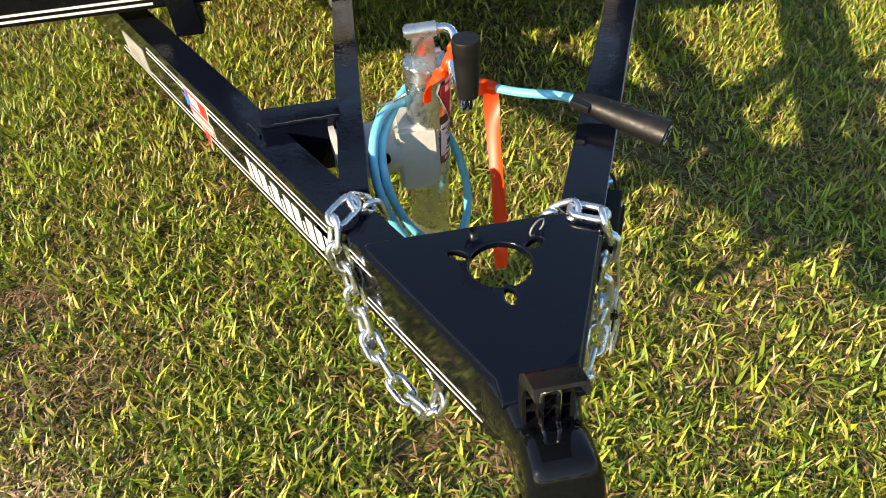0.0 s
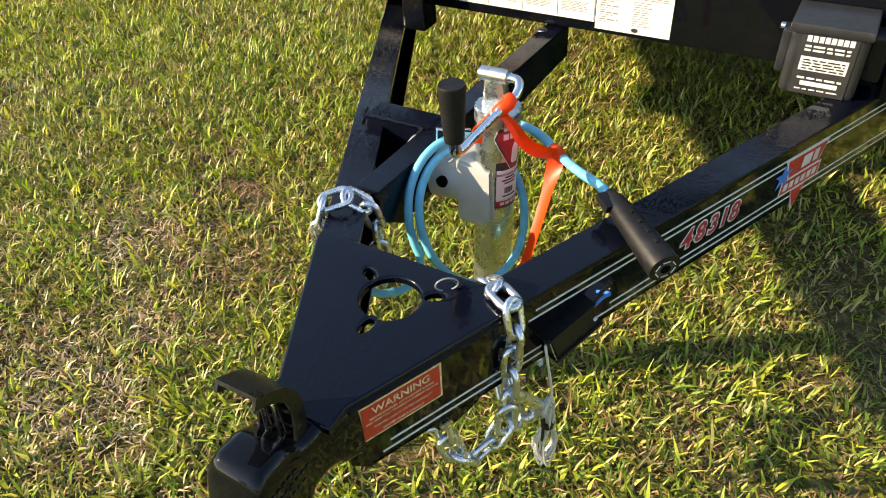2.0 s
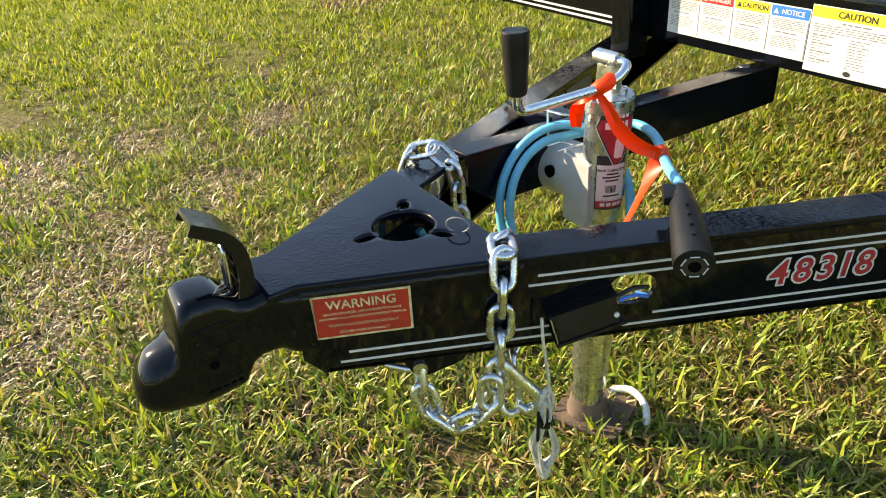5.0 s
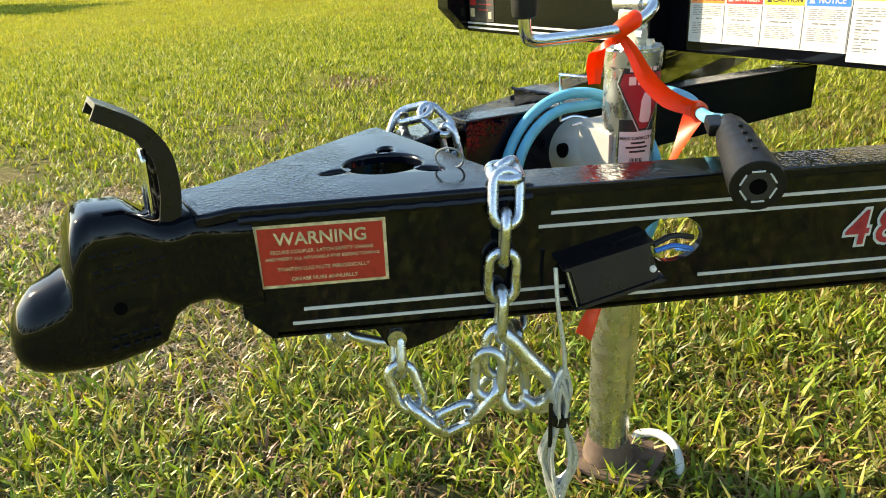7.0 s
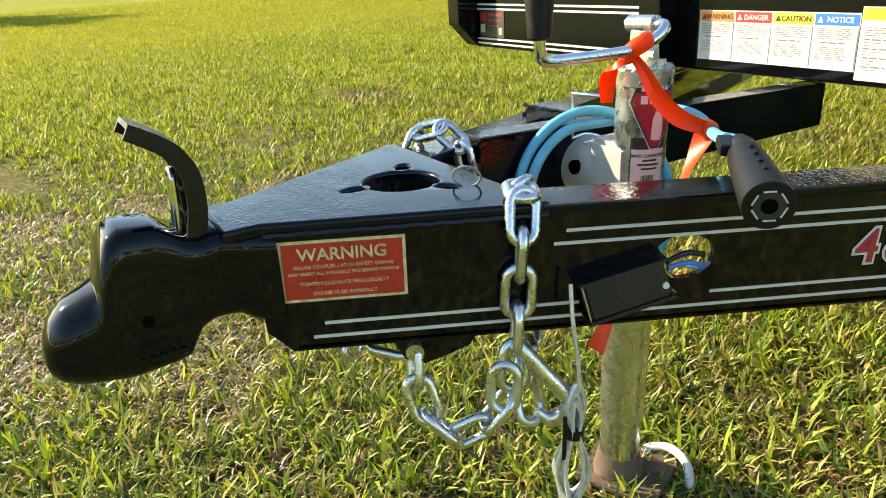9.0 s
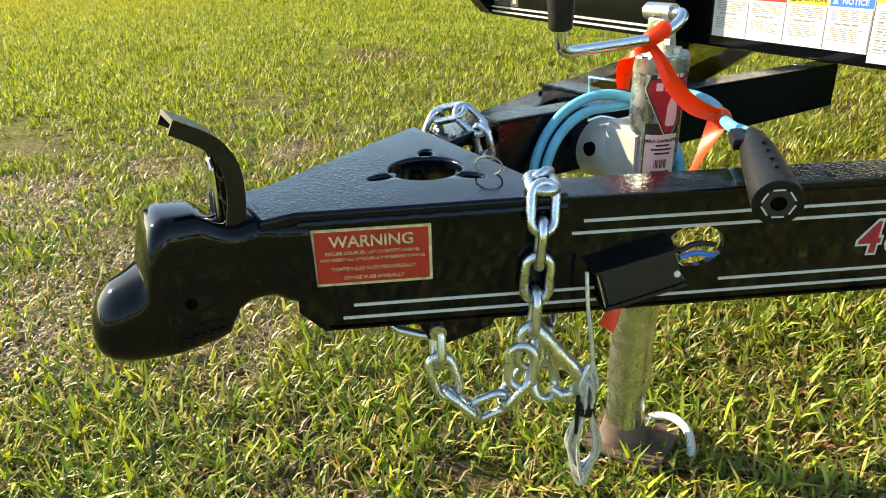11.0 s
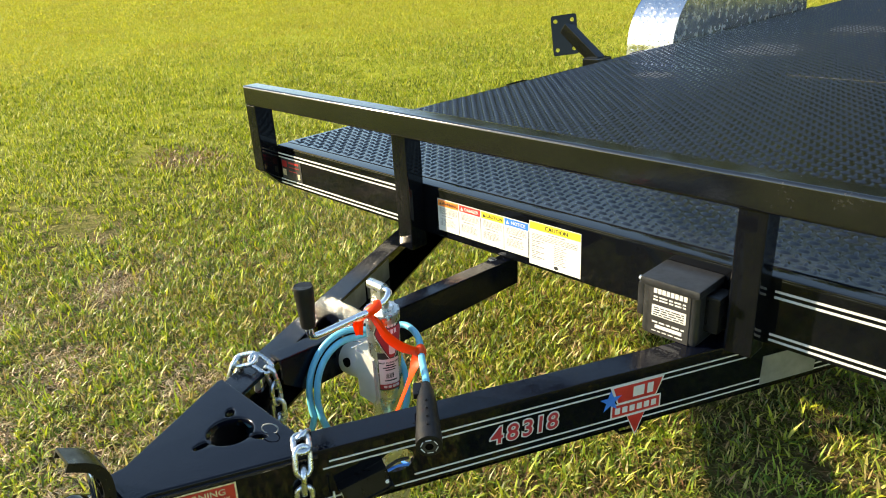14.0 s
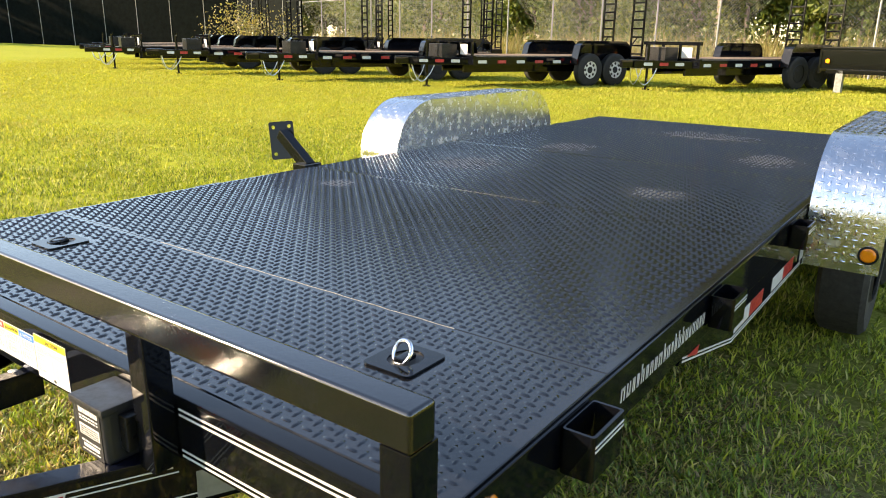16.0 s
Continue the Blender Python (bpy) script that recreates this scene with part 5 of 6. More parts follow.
part("cable_knot", sweep([(0.040, 0.613, 0.529), (0.047, 0.608, 0.528), (0.055, 0.601, 0.528), (0.063, 0.594, 0.529)], [0.0075, 0.0095, 0.0095, 0.0075], 10), RIBBON, RB)
kp = spline([(0.053, 0.600, 0.531), (0.053, 0.586, 0.507), (0.051, 0.560, 0.462), (0.049, 0.530, 0.420), (0.046, 0.502, 0.378), (0.042, 0.478, 0.335), (0.038, 0.464, 0.302)], 5)
part("long_tail", ribbon_strip(kp, taper(len(kp), 0.022, 0.023, 0.022, 0.021, 0.021, 0.021, 0.020), across=(0.80, 0.6, 0), to=((0.75, -0.55, 0), (0.69, -0.72, 0), (0.80, -0.45, 0), (0.85, 0.45, 0.3))), RIBBON, RB)


# safety chains
def link_mesh():
    b = bmesh.new()
    pts = []
    L, R = 0.0102, 0.0110
    for k in range(9):
        a = radians(-90 + 180 * k / 8)
        pts.append((L + R * math.cos(a), R * math.sin(a), 0))
    for k in range(9):
        a = radians(90 + 180 * k / 8)
        pts.append((-L + R * math.cos(a), R * math.sin(a), 0))
    sweep(pts, 0.0044, 10, True, b)
    bmesh.ops.recalc_face_normals(b, faces=b.faces)
    me = bpy.data.meshes.new("link")
    b.to_mesh(me)
    b.free()
    me.shade_smooth()
    me.materials.append(ZINC)
    return me


LINK = link_mesh()


def chain(parent, ctrl, roll0=0.0, mirror=False, pitch=0.0332, out=(0.914, -0.405, 0), jig=0.25, seed=1):
    """Links along a line, each turned a quarter against the last."""
    rng = random.Random(seed)
    pts = spline([RAILS[-1 if mirror else 1] @ Vector(p) for p in ctrl], 24)
    acc, nxt, marks = 0.0, 0.0, []
    for p, q in zip(pts, pts[1:]):
        d = (q - p).length
        while nxt <= acc + d:
            marks.append(p.lerp(q, (nxt - acc) / d))
            nxt += pitch
        acc += d
    o = Vector((-out[0], out[1], 0)) if mirror else Vector(out)
    for i, (p, q) in enumerate(zip(marks, marks[1:])):
        d = (q - p).normalized()
        a = o - d * o.dot(d)
        if a.length < 0.1:
            a = d.orthogonal()
        m = axes((p + q) / 2, d, a.normalized().cross(d))
        m = m @ pose(0, 0, 0, roll0 + (90 if i % 2 else 0) + 45 * rng.uniform(-jig, jig), 0, 0)
        ob = new("link", LINK)
        hang(ob, parent)
        ob.matrix_basis = m


for side in (1, -1):
    base = RAILS[side] @ Vector((0.3, -0.2, 0.01))
    ch = thing("safety_chain", base, "zinc plated safety chain draped over the tongue rail" if side > 0 else "zinc plated safety chain hanging along the outer tongue rail", "chain", "safety chains")
    if side > 0:
        chain(ch, [(0.352, -0.04, -0.062), (0.346, -0.005, -0.055), (0.340, 0.009, -0.035), (0.337, 0.013, -0.006), (0.334, -0.004, 0.012), (0.332, -0.04, 0.009), (0.330, -0.085, 0.009), (0.327, -0.13, 0.012), (0.323, -0.158, 0.016)], 90, seed=2)
        chain(ch, [(0.244, -0.120, -0.012), (0.243, -0.146, -0.004), (0.252, -0.180, 0.003), (0.268, -0.203, 0.006), (0.290, -0.203, 0.010), (0.308, -0.184, 0.012), (0.322, -0.163, 0.014)], 90, jig=0.6, seed=3)
        chain(ch, [(0.240, -0.122, -0.016), (0.222, -0.120, -0.020), (0.205, -0.116, -0.03)], 40, seed=5)
        chain(ch, [(0.352, -0.045, -0.060), (0.350, -0.10, -0.050), (0.345, -0.14, -0.02), (0.338, -0.175, 0.004), (0.345, -0.196, 0.010)], 0, jig=0.5, seed=4)
        chain(ch, [(0.318, -0.135, 0.018), (0.316, -0.172, 0.02), (0.335, -0.19, 0.016)], 30, jig=0.6, seed=8)
        hook = [TONGUE @ Vector(p) for p in ((0.326, -0.112, 0.016), (0.336, -0.122, 0.018), (0.352, -0.142, 0.020), (0.368, -0.160, 0.022), (0.374, -0.172, 0.020), (0.372, -0.186, 0.014), (0.360, -0.194, 0.008), (0.348, -0.186, 0.006))]
        part("slip_hook", sweep(spline(hook, 5), [0.0055] + [0.0072] * 20 + [0.0082] * 8 + [0.008, 0.0075, 0.007, 0.006, 0.0055, 0.005, 0.0045], 12), ZINC, ch, "heavy zinc plated slip hook")
        part("hook_latch", sweep([TONGUE @ Vector((0.344, -0.135, 0.010)), TONGUE @ Vector((0.352, -0.175, 0.008))], 0.004, 8), ZINC, ch)
    else:
        chain(ch, [(0.440, -0.13, -0.060), (0.437, -0.06, -0.060), (0.436, -0.012, -0.057), (0.433, 0.013, -0.043), (0.430, 0.023, -0.022), (0.425, 0.015, 0.003), (0.418, -0.012, 0.013), (0.410, -0.05, 0.009), (0.400, -0.095, 0.010), (0.382, -0.14, 0.014), (0.350, -0.178, 0.014), (0.310, -0.205, 0.010), (0.270, -0.200, 0.005), (0.250, -0.160, 0.0), (0.244, -0.122, -0.01)], 0, True, jig=0.45, seed=6)
        hook = [LEFT @ Vector(p) for p in ((0.372, -0.150, 0.016), (0.386, -0.168, 0.018), (0.394, -0.188, 0.016), (0.388, -0.202, 0.010), (0.374, -0.200, 0.006))]
        part("slip_hook", sweep(spline(hook, 5), 0.007, 12), ZINC, ch, "heavy zinc plated slip hook")

# breakaway switch with its lanyard
SW = thing("breakaway_switch", TONGUE @ Vector((0.41, -0.07, 0.0)), "black breakaway switch box on the tongue rail with a wire lanyard", "switch")
mm = TONGUE @ pose(0.4195, -0.0700, 0, 0, 0, 15)
b = slab([(-0.0355, -0.0180), (0.0355, -0.0175), (0.0345, 0.0160), (-0.0355, 0.0170)], [], 0.0225)
for v in b.verts:
    v.co.z += 0.023
    if v.co.z > 0.01:
        v.co.z += -0.22 * (v.co.y + 0.018)
b.transform(mm)
bmesh.ops.bevel(b, geom=[e for e in b.edges if len(e.link_faces) == 2 and e.calc_face_angle(0) > 0.8], offset=0.003, segments=2, affect='EDGES')
part("switch_body", b, PLASTIC, SW, "satin black sheet cover")
part("rivet", cyl(mm @ Vector((0.031, -0.006, 0.0185)), mm @ Vector((0.031, -0.006, 0.0218)), 0.0028, 12), RIM_WHITE, SW)
part("cover_edge", sweep([mm @ Vector((-0.0355, 0.017, 0.0155)), mm @ Vector((-0.036, -0.018, 0.0232))], 0.0008, 6), GALV, SW)
b = sweep(spline([mm @ Vector(p) for p in ((0.038, 0.004, 0.012), (0.055, 0.002, 0.010), (0.070, -0.008, 0.006), (0.064, -0.012, -0.01))], 6), 0.0022, 8)
part("wire", b, BLUE_INK, SW, "blue wire into the rail")
b = sweep(spline([mm @ Vector(p) for p in ((0.038, 0.010, 0.012), (0.056, 0.010, 0.008), (0.074, 0.000, 0.002))], 6), 0.0025, 8)
part("wire", b, PLASTIC, SW, "black wire into the rail")
b = sweep(spline([TONGUE @ Vector(p) for p in ((0.371, -0.060, 0.020), (0.372, -0.09, 0.026), (0.377, -0.13, 0.030), (0.378, -0.155, 0.031))], 6), 0.0018, 8)
part("lanyard", b, STEEL_WIRE, SW, "thin braided steel wire")
rng = random.Random(17)
for k in range(7):
    w = rng.uniform(0.005, 0.0125)
    top, bot, dz = -0.140 - rng.uniform(0, 0.02), -0.282 + rng.uniform(-0.012, 0.02), 0.030 + rng.uniform(-0.006, 0.006)
    loop = [(0.3755 + rng.uniform(-0.003, 0.003), top, dz), (0.3755 + w * 0.7, (top - 0.195) / 2, dz), (0.3755 + 0.003, -0.195, dz), (0.3755 + w * 1.25, -0.235, dz + 0.004), (0.3755, bot, dz), (0.3755 - w * 1.25, -0.235, dz - 0.003), (0.3755 - 0.003, -0.195, dz), (0.3755 - w * 0.6, (top - 0.195) / 2, dz)]
    pts_ = spline([TONGUE @ Vector(p) for p in loop + loop[:1]], 6)[:-1]
    part("lanyard_loop", sweep(pts_, 0.0018, 6, True), STEEL_WIRE, SW)
part("cable_tie", cyl(TONGUE @ Vector((0.3755, -0.199, 0.030)), TONGUE @ Vector((0.3755, -0.190, 0.030)), 0.0085, 14), PLASTIC, SW, "black cable tie round the wire loops")
part("tie_tail", box(0.365, -0.222, 0.03, 0.3685, -0.178, 0.0325, 0.0008, TONGUE), PLASTIC, SW)


# ---- the yard beyond ----
def parked_trailer(spoked):
    """A black flatbed trailer with a plank deck and two raised ramps; origin at its jack foot."""
    T = thing("flatbed_trailer", (0, 0, 0), "black flatbed trailer with plank deck and raised rear ramps", "trailer", "parked flatbed trailers")
    P = PAINT
    for s in (1, -1):
        part("tongue_rail", box(-0.04, 0, 0.45, 0.04, 1.75, 0.60, 0.006, pose(s * 0.06, -0.55, 0, 0, 0, -s * 27)), P, T)
        part("side_rail", box(s * 0.98, 0.85, 0.46, s * 1.04, 6.9, 0.62, 0.006), P, T)
        for k in range(9):
            part("reflector_tape", box(s * 1.04, 0.95 + 0.62 * k, 0.49, s * 1.047, 1.22 + 0.62 * k, 0.55, 0), RED if k % 2 else WHITE, T)
        for k in range(3):
            q = pose(s * 0.06, -0.55, 0, 0, 0, -s * 27)
            part("reflector_tape", box(s * 0.041, 0.25 + 0.42 * k, 0.50, s * 0.046, 0.48 + 0.42 * k, 0.56, 0, q), RED if k % 2 else WHITE, T)
        prof = [(4.05, 0.55), (4.15, 0.86), (4.32, 0.96), (5.85, 0.96), (6.02, 0.86), (6.12, 0.55)]
        rings = [[(s * 1.05, y, z), (s * 1.32, y, z), (s * 1.32, y, z - 0.09), (s * 1.05, y, z - 0.09)] for y, z in prof]
        f = part("fender", loft(rings), P, T)
        part("fender_side", slab([(y, z * 1.3) for y, z in prof], [], 0.006, axes((s * 1.05, 0, 0), (0, 1, 0), (0, 0, 1))), P, f)
        for y in (4.58, 5.53):
            wheel(T, s * 1.19, y, s, 0.455, 0.24, TYRE, spoked)
        # ramp
        rmp = part("ramp_rail", box(s * 0.38, 6.90, 0.5, s * 0.42, 6.96, 2.8, 0.004), P, T)
        part("ramp_rail", box(s * 0.86, 6.90, 0.5, s * 0.90, 6.96, 2.8, 0.004), P, T)
        for k in range(11):
            part("ramp_rung", box(s * 0.42, 6.905, 0.66 + 0.19 * k, s * 0.86, 6.955, 0.70 + 0.19 * k, 0.003), P, T)
        part("ramp_brace", sweep([(s * 0.64, 6.93, 1.05), (s * 0.64, 6.45, 0.63)], 0.02, 8), P, T)
    for s in (1, -1):
        part("main_beam", box(s * 0.55 - 0.04, 0.8, 0.30, s * 0.55 + 0.04, 6.8, 0.46, 0.004), P, T)
    part("coupler", box(-0.06, -0.95, 0.46, 0.06, -0.45, 0.62, 0.02), P, T)
    part("jack_tube", cyl((0, 0, 0.03), (0, 0, 0.95), 0.035, 14), P, T)
    part("jack_foot", box(-0.08, -0.08, 0.0, 0.08, 0.08, 0.035, 0.01), P, T)
    part("jack_crank", sweep([(0, 0, 0.93), (0.2, 0.0, 0.93), (0.22, 0, 1.0)], 0.012, 8), P, T)
    part("front_beam", box(-1.04, 0.80, 0.46, 1.04, 0.87, 0.64, 0.005), P, T)
    for x in (-0.9, -0.3, 0.3, 0.9):
        part("headrail_post", box(x - 0.03, 0.82, 0.62, x + 0.03, 0.88, 0.92, 0.004), P, T)
    part("headrail", box(-1.0, 0.81, 0.90, 1.0, 0.89, 0.97, 0.006), P, T)
    part("tool_tray", box(-0.35, 0.25, 0.60, 0.35, 0.72, 0.86, 0.01), PLASTIC, T, "black tool tray")
    part("document_plate", box(0.4, 0.795, 0.66, 0.75, 0.80, 0.86, 0.002), WHITE, T)
    for k in range(9):
        part("deck_plank", box(-0.97 + 0.217 * k, 0.88, 0.60, -0.762 + 0.217 * k, 6.85, 0.645, 0.004), WOOD, T)
    for s in (1, -1):
        part("hanging_chain", sweep(spline([(s * 0.08, -0.5, 0.46), (s * 0.16, -0.42, 0.22), (s * 0.2, -0.25, 0.12), (s * 0.24, -0.05, 0.26), (s * 0.27, 0.08, 0.44)], 5), 0.012, 6), ZINC, T)
    return T


spots = ((-10.55, 16.1, -23.5), (-15.1, 14.95, -22.0), (-19.8, 14.8, -24.0), (-24.3, 15.2, -23.0), (-5.75, 19.45, -23.5), (-29.0, 17.5, -26), (-33.5, 20.5, -26), (-27.5, 24.5, -24), (-20.5, 24.0, -24))
first, second = parked_trailer(True), parked_trailer(False)
for T in (first, second):
    for c_ in T.children:
        if c_.data is not None:
            c_.data.transform(Matrix.Diagonal((1, 1, 1.3, 1)))
first.matrix_basis = pose(spots[0][0], spots[0][1], 0, 0, 0, spots[0][2])
second.matrix_basis = pose(spots[1][0], spots[1][1], 0, 0, 0, spots[1][2])
for x, y, a in spots[2:]:
    copy_thing(second, pose(x, y, 0, 0, 0, a))


def utility_trailer():
    T = thing("utility_trailer", (0, 0, 0), "dark steel sided utility trailer with wooden boards, parked near the fence", "trailer")
    part("front_panel", box(-0.75, 0.0, 0.62, 1.0, 0.06, 1.12, 0.01), PAINT, T)
    part("top_rail", box(-0.78, -0.02, 1.12, 1.03, 0.08, 1.20, 0.008), PAINT, T)
    for s in (-0.78, 0.98):
        part("corner_post", box(s, -0.02, 0.5, s + 0.06, 0.08, 1.2, 0.006), PAINT, T)
        part("side_panel", box(s, 0.08, 0.55, s + 0.05, 3.6, 1.0, 0.006), PAINT, T)
    part("floor_boards", box(-0.74, 0.06, 0.94, 1.0, 3.6, 1.0, 0.006), WOOD, T)
    part("lamp", cyl((-0.55, -0.02, 0.82), (-0.55, -0.05, 0.82), 0.06, 16), AMBER, T, "amber lamp")
    part("number_plate", box(0.3, -0.012, 0.5, 0.75, 0.0, 0.62, 0), WHITE, T)
    part("jack_post", box(-0.24, -0.25, 0.0, -0.06, -0.08, 0.6, 0.01), PRIMER, T)
    part("front_beam", box(-0.5, -0.25, 0.50, 1.0, 0.0, 0.62, 0.01), PAINT, T)
    for s in (-0.9, 1.15):
        wheel(T, s, 1.9, 1 if s > 0 else -1, 0.36, 0.2)
    return T


utility_trailer().matrix_basis = pose(-1.45, 22.8, 0, 0, 0, -8)


# fence of wire mesh on steel posts, with dark fabric further along
def fence(pts, hgt, fabric, name, label):
    F = thing(name, (*pts[0], 0), label, "fence")
    for a, c in zip(pts, pts[1:]):
        a, c = Vector((*a, 0)), Vector((*c, 0))
        L = (c - a).length
        u = (c - a) / L
        n = max(1, round(L / 3.1))
        for k in range(n):
            p = a + u * (L * k / n)
            part("post", cyl((p.x, p.y, 0), (p.x, p.y, hgt + 0.05), 0.04, 8), POST, F)
        part("top_rail", cyl(a + Vector((0, 0, hgt)), c + Vector((0, 0, hgt)), 0.025, 8), POST, F)
        if fabric:
            part("fabric", box(0, -0.02, 0.02, L, 0.02, hgt, 0, axes(a, u, (-u.y, u.x, 0))), SCREEN, F)
        else:
            W, sp = 0.003, 0.13
            rows = []
            for sgn in (1, -1):
                for q in np.arange(-hgt, L + hgt, sp):
                    p0, p1 = (q, 0.0), (q + sgn * hgt, hgt)
                    if max(p0[0], p1[0]) > L or min(p0[0], p1[0]) < 0:
                        continue
                    rows.append((p0, p1))
            V = np.array([[a + u * (p0[0] - W) + Vector((0, 0, p0[1])), a + u * (p0[0] + W) + Vector((0, 0, p0[1])), a + u * (p1[0] + W) + Vector((0, 0, p1[1])), a + u * (p1[0] - W) + Vector((0, 0, p1[1]))] for p0, p1 in rows], dtype=np.float32).reshape(-1, 3)
            ob = raw_mesh("wire_mesh", V, np.arange(len(V), dtype=np.int32), np.arange(0, len(V), 4, dtype=np.int32), WIRE)
            hang(ob, F)
            tagged(ob, kind="stuff")
    return F


fence([(16, 33.0), (-5, 32.0), (-19, 34.0), (-41, 40.0)], 3.7, False, "wire_fence", "chain link fence on galvanised posts")
fence([(-41, 40.0), (-52, 43), (-78, 30), (-82, -30)], 5.0, True, "screened_fence", "tall fence covered in dark green fabric")


# trees, brush and tall dry grass behind the fence
def tree(seed, tall=8.0, spread=2.2, leaves=2600):
    rng = random.Random(seed)
    nr = np.random.default_rng(seed)
    T = thing("tree", (0, 0, 0), "slender tree with sparse sunlit leaves, behind the fence or added out of view", "tree", "trees behind the fence")
    b = bmesh.new()
    trunk = spline([(0, 0, -0.1), (rng.uniform(-.2, .2), rng.uniform(-.2, .2), tall * 0.3), (rng.uniform(-.5, .5), rng.uniform(-.5, .5), tall * 0.65), (rng.uniform(-.8, .8), rng.uniform(-.8, .8), tall)], 5)
    sweep(trunk, [0.11 * (1 - 0.85 * i / (len(trunk) - 1)) + 0.01 for i in range(len(trunk))], 8, bm=b)
    ends = []
    for k in range(16):
        i = rng.randrange(3, len(trunk) - 1)
        p = trunk[i]
        a = rng.uniform(0, 6.28)
        L = spread * rng.uniform(0.5, 1.1) * (1.1 - 0.5 * i / len(trunk))
        q = p + Vector((math.cos(a) * L, math.sin(a) * L, rng.uniform(0.1, 0.9) * L))
        mid = p.lerp(q, 0.5) + Vector((0, 0, 0.12 * L))
        sweep([p, mid, q], [0.035, 0.022, 0.008], 6, bm=b)
        ends += [(mid, 0.45), (q, 0.6), (p.lerp(q, 0.8), 0.5)]
    part("trunk", b, BARK, T)
    idx = nr.integers(0, len(ends), leaves)
    C = np.array([[*ends[i][0]] for i in idx]) + nr.normal(0, 1, (leaves, 3)) * np.array([ends[i][1] for i in idx])[:, None] * np.array([0.75, 0.75, 0.5])
    C[:, 2] = np.maximum(C[:, 2], 0.3)
    leaf_cloud("crown", C, 0.3, LEAVES, nr, T)
    return T


def leaf_cloud(name, C, size, material, nr, parent):
    n = len(C)
    a = nr.normal(0, 1, (n, 3))
    a /= np.linalg.norm(a, axis=1)[:, None]
    c = np.cross(a, nr.normal(0, 1, (n, 3)))
    c /= np.linalg.norm(c, axis=1)[:, None]
    s = size * nr.uniform(0.6, 1.3, n)[:, None]
    V = np.stack([C - a * s * 0.5, C + c * s * 0.28, C + a * s * 0.5, C - c * s * 0.28], 1).reshape(-1, 3).astype(np.float32)
    ob = raw_mesh(name, V, np.arange(4 * n, dtype=np.int32), np.arange(0, 4 * n, 4, dtype=np.int32), material)
    hang(ob, parent)
    return ob


kinds = [tree(41, 13.0, 3.4, 6500), tree(42, 15.0, 3.8, 7000), tree(43, 9.0, 3.0, 5500), tree(44, 6.0, 2.6, 4500)]
rng = random.Random(77)
place = []
for k in range(72):
    t = k / 71
    x = 16 - 70 * t + rng.uniform(-1, 1)
    y = 36.5 + 0.06 * abs(x) + (0.28 * (-19 - x) if x < -19 else 0) + rng.uniform(0.3, 6.5)
    place.append((x, y, rng.uniform(0, 360), rng.randrange(4)))
used = set()
for x, y, a, k in place:
    m = pose(x, y, 0, 0, 0, a)
    if k not in used:
        kinds[k].matrix_basis = m
        used.add(k)
    else:
        copy_thing(kinds[k], m)
for k in range(20):
    copy_thing(kinds[k % 2], pose(-86 + rng.uniform(-3, 3), 44 - 3.6 * k + rng.uniform(-1, 1), 1.5, 0, 0, rng.uniform(0, 360)))
# unseen trees added round the rest of the yard, darkening the paint's reflections
for k in range(44):
    a = radians(-118 + 4.6 * k + rng.uniform(-1.5, 1.5))
    d = rng.uniform(46, 60)
    copy_thing(kinds[2 + k % 2], pose(d * math.cos(a), d * math.sin(a), 0, 0, 0, rng.uniform(0, 360)))
# tall woods behind the fence
for k in range(30):
    x = 22 - 2.9 * k + rng.uniform(-1, 1)
    y = 47 + rng.uniform(0, 8) + (0.28 * (-19 - x) if x < -19 else 0)
    copy_thing(kinds[k % 2], pose(x, y, 0, 0, 0, rng.uniform(0, 360)) @ Matrix.Diagonal((1.45, 1.45, 1.55, 1)))
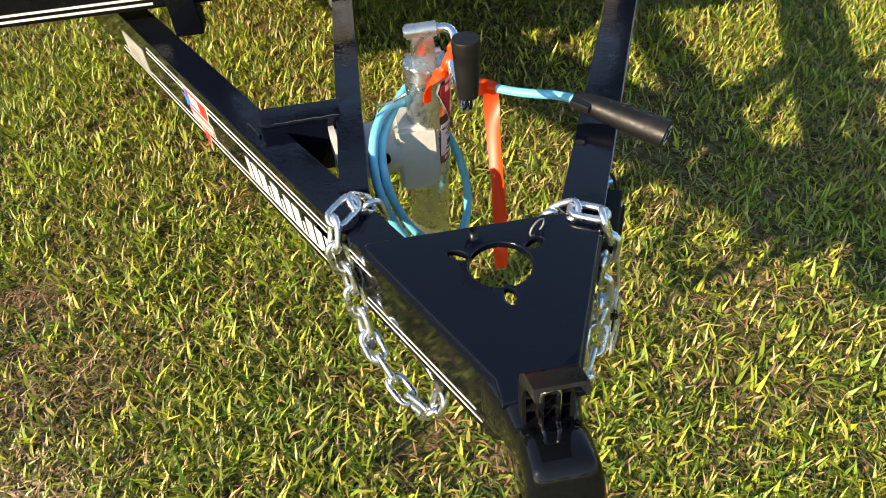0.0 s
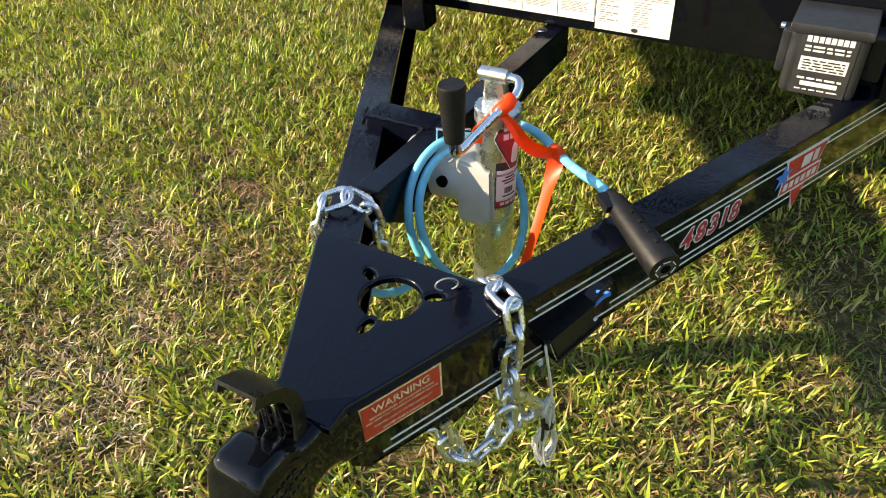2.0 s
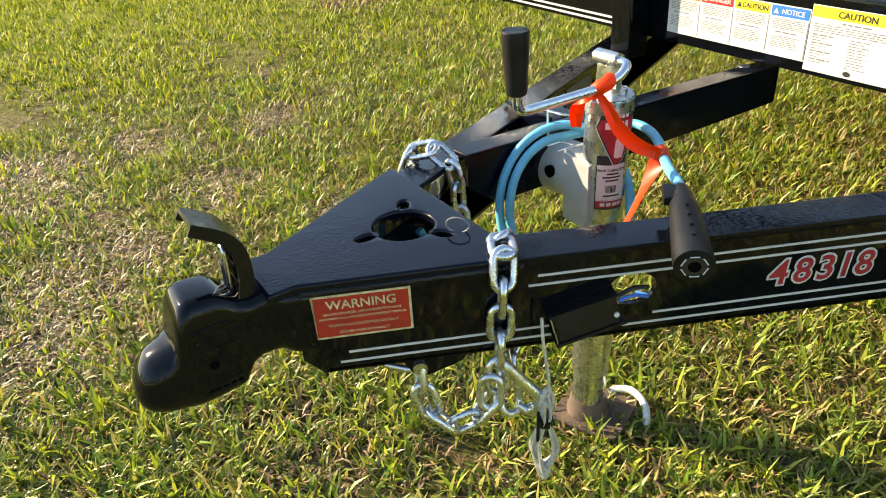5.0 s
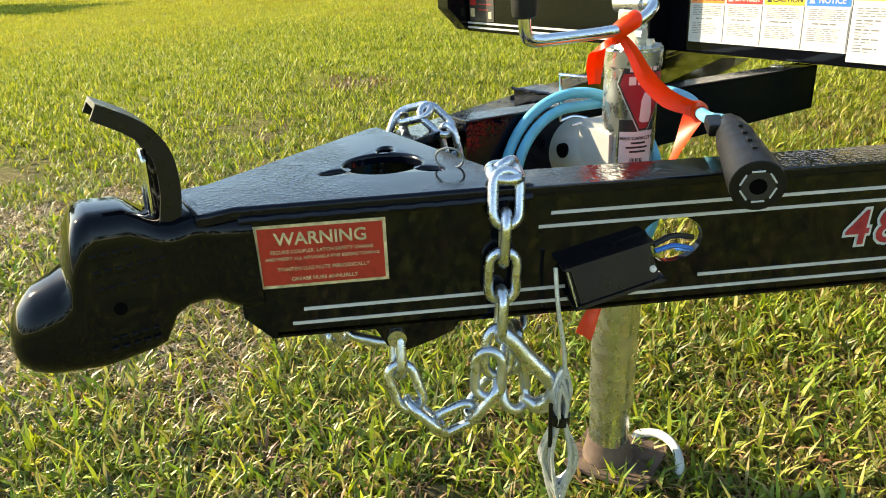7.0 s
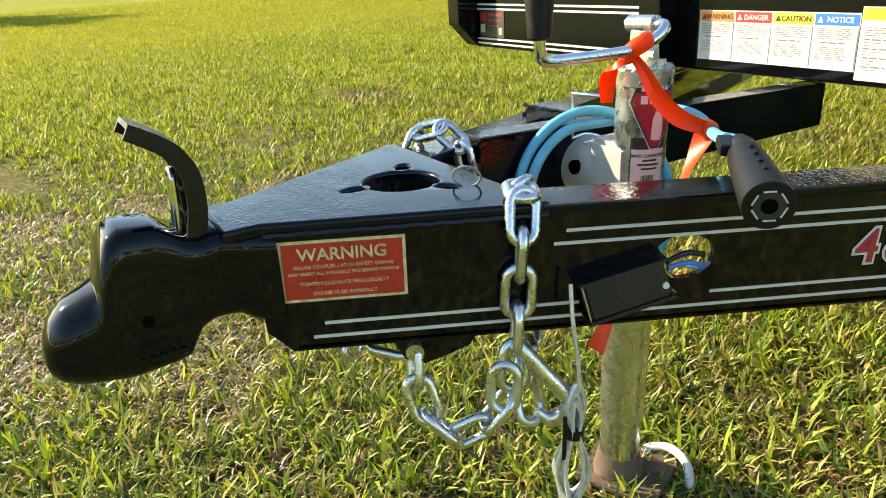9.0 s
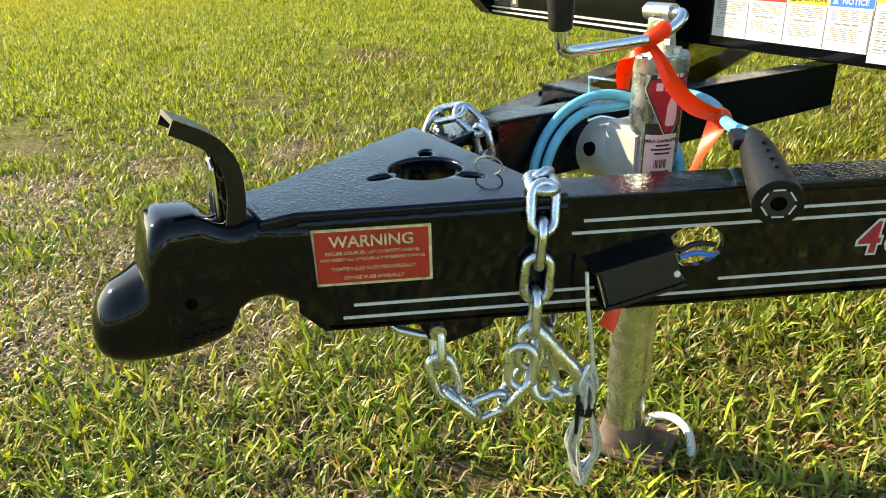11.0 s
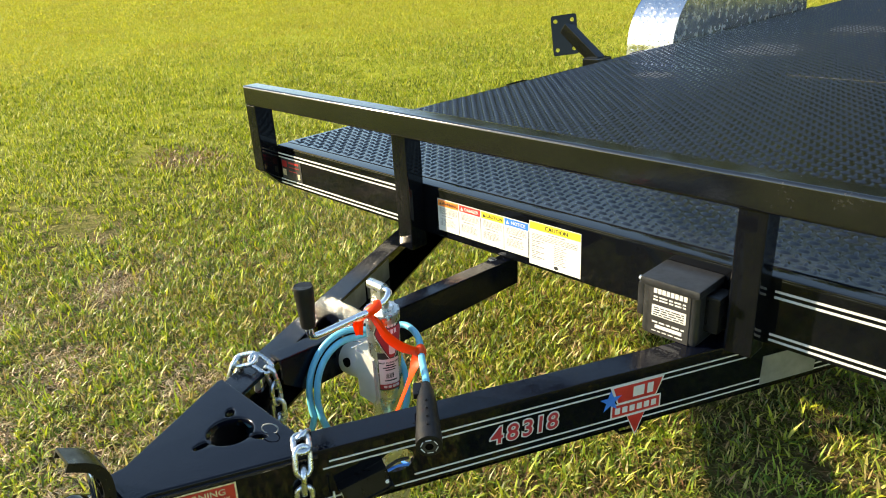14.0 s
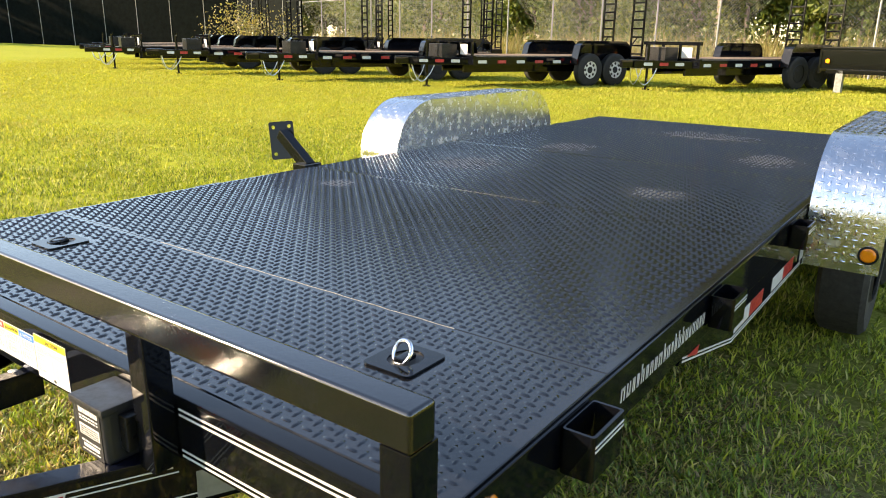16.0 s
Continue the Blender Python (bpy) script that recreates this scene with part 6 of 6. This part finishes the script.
# trees beside the lawn that throw long shadows over it
for x, y in ((-30.5, -5.4), (-36.0, -6.5)):
    copy_thing(kinds[3], pose(x, y, 0, 0, 0, rng.uniform(0, 360)))

p = scatter(-42, 32.3, 16, 46, 80, 21, keep=lambda x, y: (y > 32.7 + np.where(x < -19, 1.4 + 0.273 * (-19 - x), 0.1 * np.abs(x + 5))) & (y < 39 + np.where(x < -19, 0.273 * (-19 - x), 0)))
tagged(blades("tall_dry_grass", p, 1.25, 0.035, STRAW, lean=(0.1, 0.5), seed=22), "tall dry straw grass behind the fence", "grass", kind="stuff")
nr = np.random.default_rng(50)
N = 70000
C = np.stack([nr.uniform(-42, 16, N), nr.uniform(35.0, 42, N), np.abs(nr.normal(0, 2.6, N))], 1)
lump = np.sin(C[:, 0] * 1.3) + np.sin(C[:, 0] * 0.53 + 2) + np.sin(C[:, 0] * 3.1 + C[:, 1])
C = C[C[:, 2] < 1.2 + 0.75 * (C[:, 1] - 35) + 0.8 * lump]
C[:, 1] += np.where(C[:, 0] < -19, 1.0 + 0.273 * (-19 - C[:, 0]), 0)
brush = thing("brush", (0, 38, 0), "tangled green and brown brush behind the fence", "brush")
leaf_cloud("leaves", C, 0.24, LEAVES, nr, brush)
# a dry bush among the far trailers
bush = thing("bush", (-27.0, 24.0, 0), "pale dry bush growing among the parked trailers", "bush")
b = bmesh.new()
ends = []
for k in range(40):
    a, L, e = rng.uniform(0, 6.28), rng.uniform(1.2, 2.6), rng.uniform(0.4, 1.3)
    q = Vector((-27.0 + L * math.cos(a) * math.cos(e), 24.0 + L * math.sin(a) * math.cos(e), 0.1 + L * math.sin(e)))
    sweep([(-27.0 + rng.uniform(-.3, .3), 24.0 + rng.uniform(-.3, .3), 0.0), q], [0.03, 0.006], 5, bm=b)
    ends.append(q)
part("stems", b, BARK, bush)
C = np.array([[*ends[i]] for i in nr.integers(0, 40, 2600)]) * 1.0 + nr.normal(0, 0.38, (2600, 3))
C[:, 2] = np.maximum(C[:, 2], 0.1)
leaf_cloud("leaves", C, 0.12, STRAW, nr, bush)
